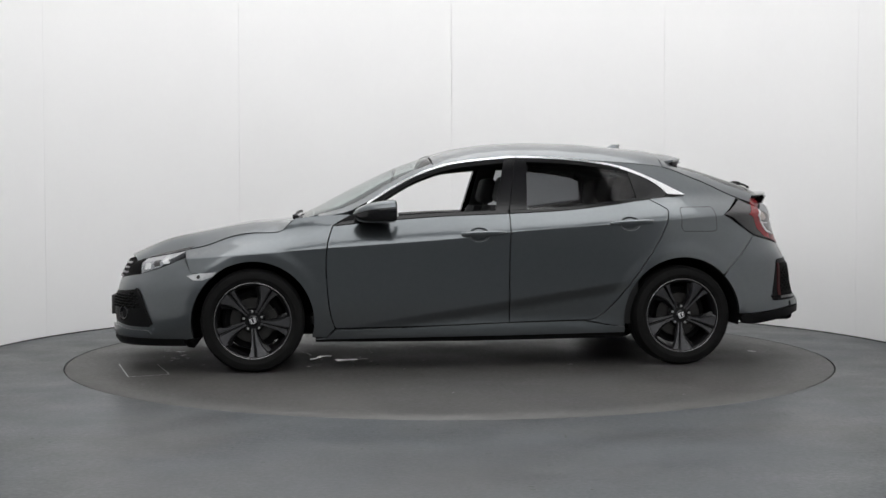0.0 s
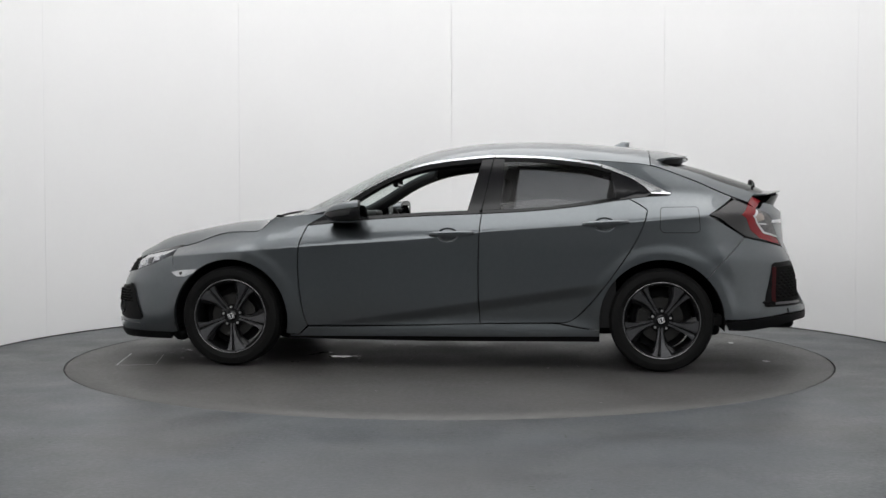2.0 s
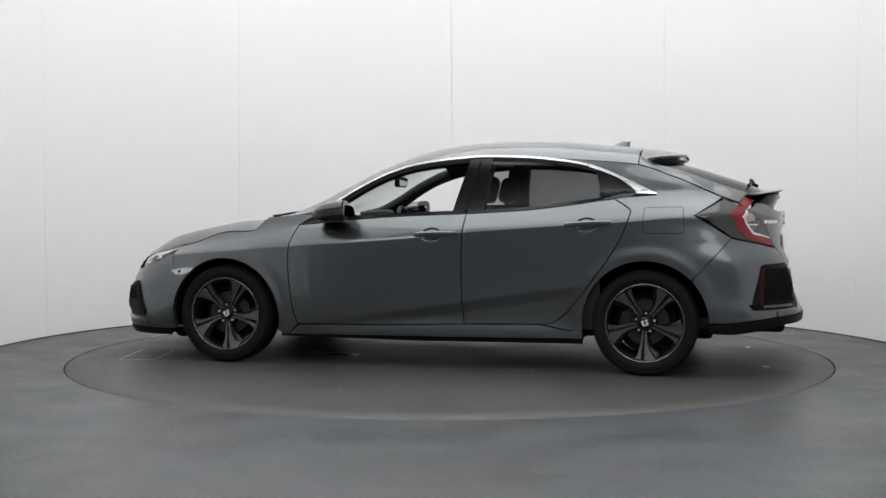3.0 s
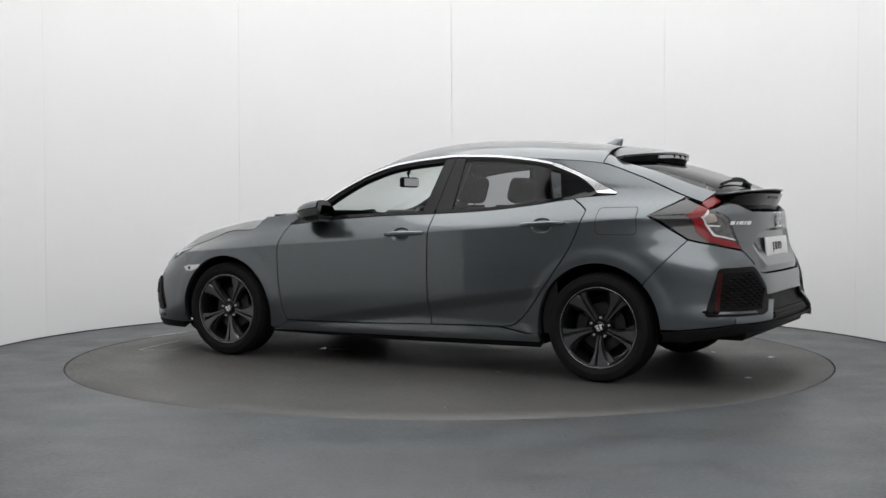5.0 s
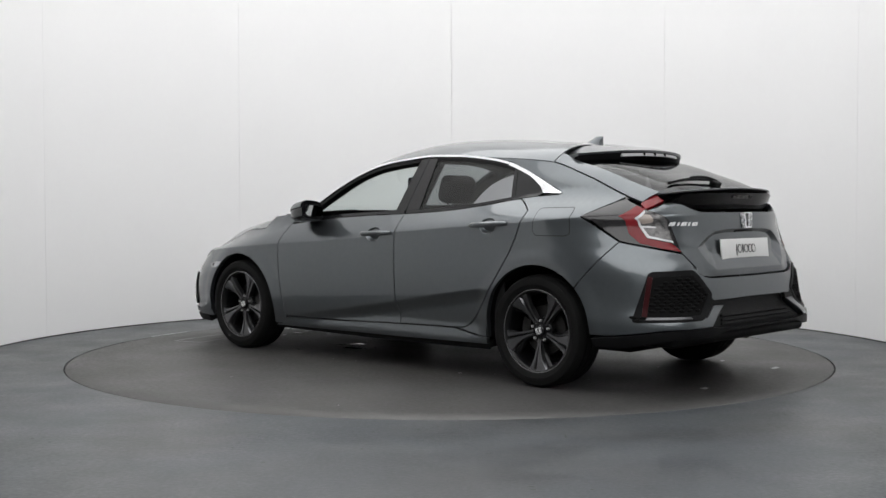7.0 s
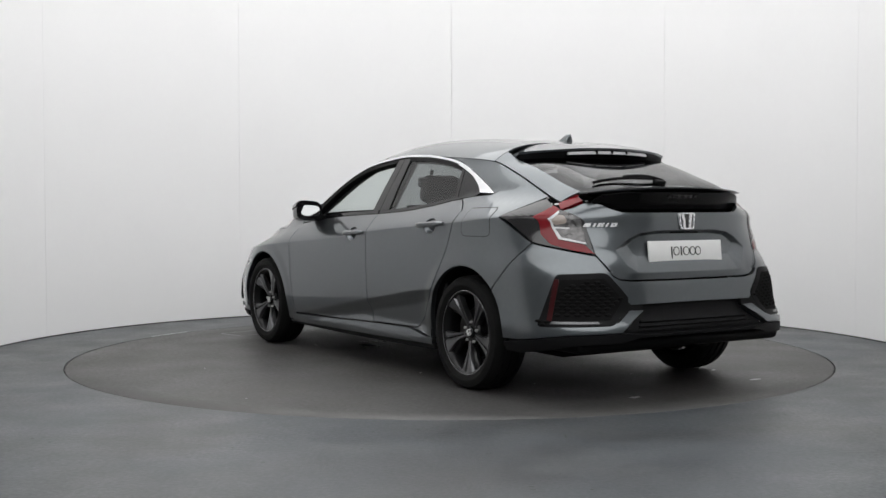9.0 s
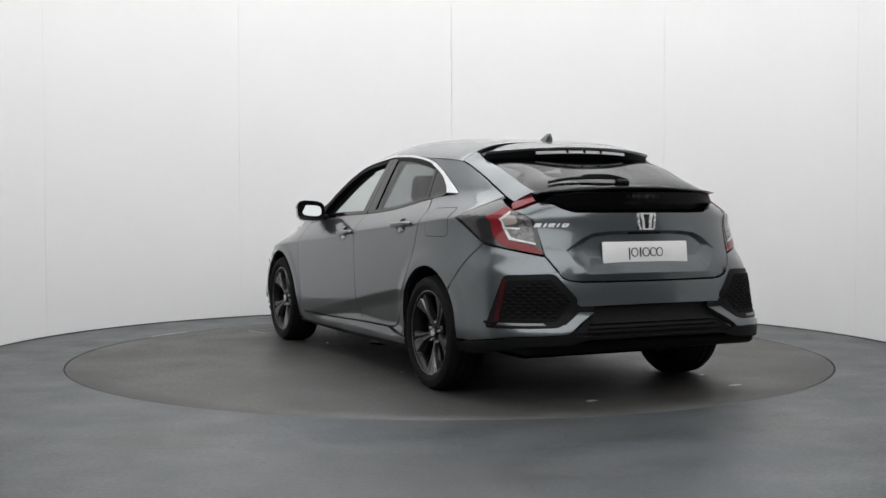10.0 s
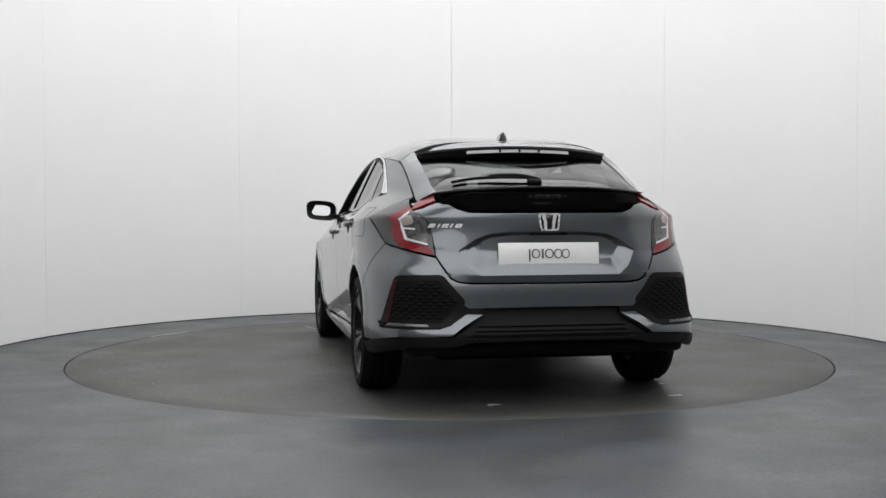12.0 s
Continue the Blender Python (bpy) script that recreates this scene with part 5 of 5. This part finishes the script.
    # fuel flap, on the left only
    flap = rounded([Vector(p) for p in ((-1.388, 1.000), (-1.610, 1.004), (-1.618, 0.862), (-1.595, 0.853), (-1.400, 0.853), (-1.383, 0.875))], 0.02)
    skin("flap_gap", flap, side, car, SEAM, step=0.02, gap=-0.0045, lift=0.0006, depth=0.004, lines=SIDE_LINES, out=OUT_SIDE)
    skin("fuel_flap", flap, side, car, PAINT, step=0.02, gap=0.0, lift=0.0014, depth=0.003, lines=SIDE_LINES, out=OUT_SIDE)


build_fittings()


# ---- the car: wheels and underside ----
def build_wheel(ax, sgn, turn):
    w = new("wheel")
    w.parent = car
    tagged(w, "black and grey five-spoke alloy wheel")
    flip = 0 if sgn > 0 else 180
    w.matrix_local = pose(ax, sgn * 0.775, HUB_Z, 0, 0, flip) @ pose(0, 0, 0, 0, turn if sgn > 0 else -turn, 0)
    R, H = 0.316, 0.108
    bm = bmesh.new()
    prof = [(0.233, -H + 0.012), (0.245, -H + 0.002), (0.275, -H - 0.004), (0.298, -H + 0.006), (R - 0.004, -H + 0.024)]
    for g in (-0.045, 0.0, 0.045):
        prof += [(R, g - 0.014), (R, g - 0.006), (R - 0.008, g - 0.004), (R - 0.008, g + 0.004), (R, g + 0.006)]
    prof += [(R - 0.004, H - 0.024), (0.301, H - 0.008), (0.299, H - 0.003), (0.275, H + 0.004), (0.262, H + 0.004), (0.260, H + 0.002), (0.246, H), (0.233, H - 0.012)]
    lathe(bm, prof, "y", 72)
    bmesh.ops.recalc_face_normals(bm, faces=bm.faces[:])
    part("tyre", sharp(bm, 40), TYRE, w, "black rubber tyre")
    bm = bmesh.new()
    lathe(bm, [(0.200, -0.095), (0.206, -0.02), (0.205, 0.05), (0.214, 0.082), (0.224, 0.094), (0.232, 0.099), (0.236, 0.099), (0.236, 0.088)], "y", 72)
    bmesh.ops.recalc_face_normals(bm, faces=bm.faces[:])
    for f in bm.faces:
        f.normal_flip() if f.calc_center_median().xz.dot(f.normal.xz) > 0 and f.calc_center_median().y < 0.09 else None
    r = part("rim", sharp(bm, 50), RIM_DARK, w)
    bm = bmesh.new()
    lathe(bm, [(0.2285, 0.0985), (0.2320, 0.1005), (0.2345, 0.0990)], "y", 72)
    part("rim_edge", bm, RIM_EDGE, w, "bright machined rim edge")

    def blade(pts, y_in, y_out, thick, mat, nm):
        """A spoke face: pairs of (radius, angle from, angle to) with a depth that rises to the rim."""
        bm = bmesh.new()
        rows = []
        for rad, a0, a1 in pts:
            s = max(rad - 0.05, 0.0) / 0.18
            y = y_in + (y_out - y_in) * s ** 1.2
            row = []
            for a, d in ((a0, -0.010), (a0 + (a1 - a0) * 0.12, 0.0), (a0 + (a1 - a0) * 0.88, 0.0), (a1, -0.010), (a1, -thick), (a0, -thick)):
                row.append(bm.verts.new((rad * math.cos(radians(a)), y + d, rad * math.sin(radians(a)))))
            rows.append(row)
        for p, q in zip(rows, rows[1:]):
            for j in range(6):
                bm.faces.new((p[j], p[(j + 1) % 6], q[(j + 1) % 6], q[j]))
        bm.faces.new(rows[0])
        bm.faces.new(rows[-1][::-1])
        bmesh.ops.recalc_face_normals(bm, faces=bm.faces[:])
        return part(nm, sharp(bm, 30), mat, w)
    for k in range(5):
        o = 72 * k
        blade([(0.05, o - 17, o - 3), (0.09, o - 12, o - 2), (0.13, o - 13, o - 1.6), (0.17, o - 17, o - 1.4), (0.20, o - 21, o - 1.2), (0.231, o - 24, o - 1.2)], 0.064, 0.094, 0.035, RIM_CUT, "spoke")
        blade([(0.05, o + 3, o + 17), (0.09, o + 2, o + 10), (0.13, o + 1.6, o + 8.5), (0.17, o + 1.4, o + 8.5), (0.20, o + 1.2, o + 10), (0.231, o + 1.2, o + 13)], 0.060, 0.090, 0.035, RIM_CUT, "spoke")
        blade([(0.05, o - 22, o - 8), (0.09, o - 18, o + 6), (0.14, o - 20, o + 5), (0.19, o - 27, o + 5), (0.231, o - 30, o + 8)], 0.044, 0.072, 0.03, RIM_DARK, "spoke_back")
        a = radians(o + 36)
        bm = bmesh.new()
        lathe(bm, [(0.0005, 0.070), (0.0055, 0.070), (0.0075, 0.066), (0.0075, 0.045)], "y", 12)
        bmesh.ops.translate(bm, verts=bm.verts[:], vec=(0.0572 * math.cos(a), 0.0, 0.0572 * math.sin(a)))
        bmesh.ops.recalc_face_normals(bm, faces=bm.faces[:])
        part("wheel_nut", sharp(bm), NUT, w)
    bm = bmesh.new()
    lathe(bm, [(0.0005, 0.058), (0.036, 0.058), (0.066, 0.056), (0.074, 0.045), (0.074, 0.0), (0.0005, 0.0)], "y", 40)
    bmesh.ops.recalc_face_normals(bm, faces=bm.faces[:])
    part("hub", sharp(bm), RIM_DARK, w)
    bm = bmesh.new()
    lathe(bm, [(0.0005, 0.074), (0.026, 0.073), (0.032, 0.068), (0.033, 0.056)], "y", 32)
    bmesh.ops.recalc_face_normals(bm, faces=bm.faces[:])
    cap = part("hub_cap", sharp(bm), GLOSS_BLACK, w)
    un = Matrix.Rotation(radians(-turn + 20), 4, "Y")
    bm = bmesh.new()
    o_ = rounded([Vector(p) for p in ((-0.021, 0.017), (0.021, 0.017), (0.017, -0.017), (-0.017, -0.017))], 0.006, 3)
    i_ = [p * 0.78 for p in o_]
    a, b, c = ([bm.verts.new((p.x, y, p.y)) for p in q] for q, y in ((o_, 0.078), (i_, 0.078), (o_, 0.070)))
    for k in range(len(o_)):
        j = (k + 1) % len(o_)
        bm.faces.new((a[k], a[j], b[j], b[k]))
        bm.faces.new((a[k], c[k], c[j], a[j]))
    for s in (1, -1):
        prism(bm, [(s * 0.0145, 0.014), (s * 0.008, 0.014), (s * 0.005, 0.0), (s * 0.005, -0.014), (s * 0.0105, -0.014), (s * 0.0115, 0.0)], 0.070, 0.078)
    bmesh.ops.transform(bm, matrix=un, verts=bm.verts[:])
    part("cap_badge", bm, SILVER, w, "chrome cap badge", smooth=False)
    bm = bmesh.new()
    lathe(bm, [(0.07, 0.012), (0.138, 0.012), (0.141, 0.009), (0.141, -0.010), (0.07, -0.010)], "y", 48)
    bmesh.ops.recalc_face_normals(bm, faces=bm.faces[:])
    part("brake_disc", sharp(bm), STEEL, w)
    bm = bmesh.new()
    lathe(bm, [(0.0005, -0.040), (0.175, -0.040), (0.182, -0.034), (0.185, -0.034), (0.180, -0.046), (0.0005, -0.046)], "y", 40)
    bmesh.ops.recalc_face_normals(bm, faces=bm.faces[:])
    part("dust_shield", sharp(bm), BLACK, w)
    bm = bmesh.new()
    arcp = [(0.15 * math.cos(radians(t)), 0.15 * math.sin(radians(t))) for t in range(-28, 29, 7)] + [(0.095 * math.cos(radians(t)), 0.095 * math.sin(radians(t))) for t in range(28, -29, -7)]
    prism(bm, arcp, -0.03, 0.035)
    bmesh.ops.transform(bm, matrix=Matrix.Rotation(radians(-turn + (180 if ax > 0 else 0)), 4, "Y"), verts=bm.verts[:])
    part("brake_caliper", sharp(bm), STEEL, w)
    return w


for ax, turn in ((FRONT_AXLE, 22), (REAR_AXLE, 14)):
    for sgn in (1, -1):
        build_wheel(ax, sgn, turn)


def build_underside():
    for ax, r0 in ((FRONT_AXLE, 0.375), (REAR_AXLE, 0.38)):
        for sgn in (1, -1):
            bm = bmesh.new()
            n = 26
            rows = []
            for i in range(n + 1):
                a = radians(-9 + 198 * i / n)
                rows.append([bm.verts.new((ax + r * math.cos(a), sgn * y, 0.312 + r * math.sin(a))) for r, y in ((r0, 0.862), (r0, 0.48), (r0 * 0.3, 0.46))])
            for p, q in zip(rows, rows[1:]):
                for j in range(2):
                    bm.faces.new((p[j], p[j + 1], q[j + 1], q[j]))
            part("wheel_well", bm, BLACK, car)
    bm = bmesh.new()
    box(bm, -1.78, 2.0, -0.50, 0.50, 0.19, 0.33, 0.03)
    under = part("underbody", bm, BLACK, car)
    bm = bmesh.new()
    box(bm, -1.00, 0.92, -0.79, 0.79, 0.185, 0.26, 0.02)
    part("floor_pan", bm, BLACK, under)
    for x0, x1, yy in ((-2.2, -1.80, 0.72), (1.75, 2.05, 0.62)):
        bm = bmesh.new()
        box(bm, x0, x1, -yy, yy, 0.265, 0.34, 0.03)
        part("end_tray", bm, BLACK, under)
    bm = bmesh.new()
    tube(bm, [(-1.0, -0.2, 0.24), (-1.6, -0.28, 0.26), (-1.75, -0.30, 0.285), (-2.05, -0.30, 0.285)], [0.03, 0.03, 0.06, 0.055], 16)
    part("silencer", bm, BLACK, under)
    for sgn in (1, -1):
        bm = bmesh.new()
        prism(bm, [(1.75, 0.20), (1.62, 0.20), (1.66, 0.145), (1.70, 0.15)], sgn * 0.55, sgn * 0.74)
        part("air_flap", bm, BLACK, under)


build_underside()


# ---- the car: cabin ----
def build_cabin():
    sheet("headliner", lambda x, v: Vector(top(x, v)) - Vector((0, 0, 0.035)), steps(-1.32, 0.16, 20), steps(-0.97, 0.97, 20), car, HEADLINER, thick=0.01)
    for sgn in (1, -1):
        # inside of the doors
        g = lambda x, v: (x, sgn * (side(x, min(belt_z(x), 0.25 + 0.75 * v))[1] - 0.05 - 0.03 * (1 - v)), 0.26 + (belt_z(x) + 0.006 - 0.26) * v)
        sheet("door_trim", g, steps(0.80, -1.12, 40), steps(0, 1, 12), car, CABIN, thick=0.012)
        g2 = lambda x, v: (x, sgn * (side(x, belt_z(x))[1] - 0.060 + 0.045 * v), belt_z(x) + 0.006)
        sheet("door_ledge", g2, steps(0.78, -1.08, 30), steps(0, 1, 3), car, CABIN, thick=0.01)
        g3 = lambda x, v: (x, sgn * (side(x, chrome_top(x) + (0.0 - 0.05) * v)[1] - 0.028 - 0.012 * math.sin(math.pi * v)), chrome_top(x) + 0.01 - 0.06 * v)
        sheet("roof_rail_trim", g3, steps(0.52, -1.05, 40), steps(0, 1, 6), car, CABIN, thick=0.01)
        g4 = lambda z, v: (-0.25 - 0.2 * (z - 0.96) - 0.13 * v, sgn * (side(-0.32, z)[1] - 0.035), z)
        sheet("pillar_lining", g4, steps(0.95, 1.32, 8), steps(0, 1, 4), car, CABIN, thick=0.02)
        g5 = lambda z, v: (-1.12 - 0.45 * v - 0.15 * (1.25 - z), sgn * (side(-1.12 - 0.45 * v - 0.15 * (1.25 - z), z)[1] - 0.04), z)
        sheet("corner_lining", g5, steps(0.98, 1.22, 8), steps(0, 1, 6), car, CABIN, thick=0.02)
    # dashboard
    bm = bmesh.new()
    prism(bm, rounded([Vector(p) for p in ((1.0, 0.90), (0.62, 0.945), (0.50, 0.90), (0.48, 0.62), (0.95, 0.55))], 0.05), -0.74, 0.74)
    dash = part("dashboard", sharp(bm, 40), CABIN, car)
    bm = bmesh.new()
    box(bm, 0.56, 0.72, -0.50, -0.24, 0.93, 0.985, 0.025, 3)
    part("instrument_hood", bm, CABIN, dash)
    # steering wheel, on the right
    bm = bmesh.new()
    n, m = 32, 8
    rings = [[bm.verts.new(((0.185 + 0.016 * math.cos(2 * math.pi * j / m)) * math.cos(2 * math.pi * k / n), (0.185 + 0.016 * math.cos(2 * math.pi * j / m)) * math.sin(2 * math.pi * k / n), 0.016 * math.sin(2 * math.pi * j / m))) for j in range(m)] for k in range(n)]
    for k in range(n):
        for j in range(m):
            bm.faces.new((rings[k][j], rings[(k + 1) % n][j], rings[(k + 1) % n][(j + 1) % m], rings[k][(j + 1) % m]))
    box(bm, -0.06, 0.06, -0.18, 0.18, -0.02, 0.015, 0.01)
    box(bm, -0.18, 0.0, -0.02, 0.02, -0.015, 0.01, 0.008)
    bmesh.ops.transform(bm, matrix=pose(0.40, -0.37, 0.83, 0, -66, 0), verts=bm.verts[:])
    part("steering_wheel", sharp(bm, 50), CABIN, car)
    # inside mirror
    bm = bmesh.new()
    box(bm, 0.35, 0.385, -0.11, 0.11, 1.143, 1.215, 0.015, 3)
    mi = part("inside_mirror", bm, BLACK, car)
    bm = bmesh.new()
    box(bm, 0.346, 0.3485, -0.10, 0.10, 1.152, 1.206)
    part("mirror_glass", bm, MIRROR, mi, smooth=False)
    bm = bmesh.new()
    tube(bm, [(0.37, 0, 1.20), (0.375, 0, 1.24), (0.36, 0, 1.268)], 0.012)
    part("mirror_stem", bm, BLACK, mi)

    # seats
    def seat(x, y, w, lean):
        s = new("seat")
        s.parent = car
        tagged(s, "black cloth car seat")
        bm = bmesh.new()
        box(bm, x - 0.08, x + 0.45, y - w / 2, y + w / 2, 0.36, 0.52, 0.05, 3)
        part("cushion", bm, CLOTH, s)
        bm = bmesh.new()
        rows = []
        for t in steps(0, 1, 10):
            z = 0.46 + 0.56 * t
            xx = x - lean * t
            hw = w / 2 * (1 - 0.28 * t ** 2.5)
            d = 0.085 * (1 - 0.45 * t)
            rows.append([bm.verts.new(p) for p in ((xx + d, y - hw * 0.6, z), (xx + d + 0.03, y - hw, z), (xx - d * 0.6, y - hw, z), (xx - d, y - hw * 0.6, z), (xx - d, y + hw * 0.6, z), (xx - d * 0.6, y + hw, z), (xx + d + 0.03, y + hw, z), (xx + d, y + hw * 0.6, z))])
        for p, q in zip(rows, rows[1:]):
            for j in range(8):
                bm.faces.new((p[j], p[(j + 1) % 8], q[(j + 1) % 8], q[j]))
        bm.faces.new(rows[0])
        bm.faces.new(rows[-1][::-1])
        bmesh.ops.recalc_face_normals(bm, faces=bm.faces[:])
        part("seat_back", bm, CLOTH, s)
        bm = bmesh.new()
        box(bm, -0.055, 0.055, -0.135, 0.135, -0.085, 0.095, 0.045, 4)
        bmesh.ops.transform(bm, matrix=pose(x - lean * 1.15, y, 1.115, 0, -14, 0), verts=bm.verts[:])
        part("headrest", bm, CLOTH, s)
        for k in (-0.06, 0.06):
            bm = bmesh.new()
            tube(bm, [(x - lean, y + k, 0.99), (x - lean * 1.12, y + k, 1.06)], 0.006)
            part("headrest_post", bm, STEEL, s)
    for y in (0.37, -0.37):
        seat(-0.08, y, 0.50, 0.22)
    for y in (0.40, -0.40, 0.0):
        seat(-0.98, y, 0.44 if y else 0.30, 0.14)
    bm = bmesh.new()
    box(bm, -1.95, -1.18, -0.58, 0.58, 0.90, 0.93, 0.01)
    part("parcel_shelf", bm, CABIN, car)
    bm = bmesh.new()
    box(bm, -1.9, 0.95, -0.66, 0.66, 0.27, 0.33, 0.01)
    part("cabin_floor", bm, CABIN, car)


build_cabin()


def build_front_wipers():
    for y0, y1 in ((0.62, 0.02), (0.02, -0.55)):
        bm = bmesh.new()
        tube(bm, bow([(1.04, y0, 0.950), (1.03, y0 * 0.6 + y1 * 0.4, 0.966), (1.0, y1 + 0.06, 0.980), (0.995, y1, 0.978)], 5), 0.007)
        w = part("windscreen_wiper", bm, BLACK, car, "black wiper at the foot of the windscreen")
        bm = bmesh.new()
        box(bm, 1.02, 1.06, y0 - 0.03, y0 + 0.03, 0.935, 0.958, 0.008, 3)
        part("wiper_pivot", bm, BLACK, w)


build_front_wipers()


# ---- what moves ----
def motions():
    rows = [(i * 0.5, math.radians(187.51 - 7.22 * i * 0.5)) for i in range(25)]
    walk(turntable, [(t, Matrix.Rotation(a, 4, "Z")) for t, a in rows])
    walk(car, [(t, Matrix.Rotation(a, 4, "Z") @ Matrix.Translation((0, -0.092, 0))) for t, a in rows])


motions()
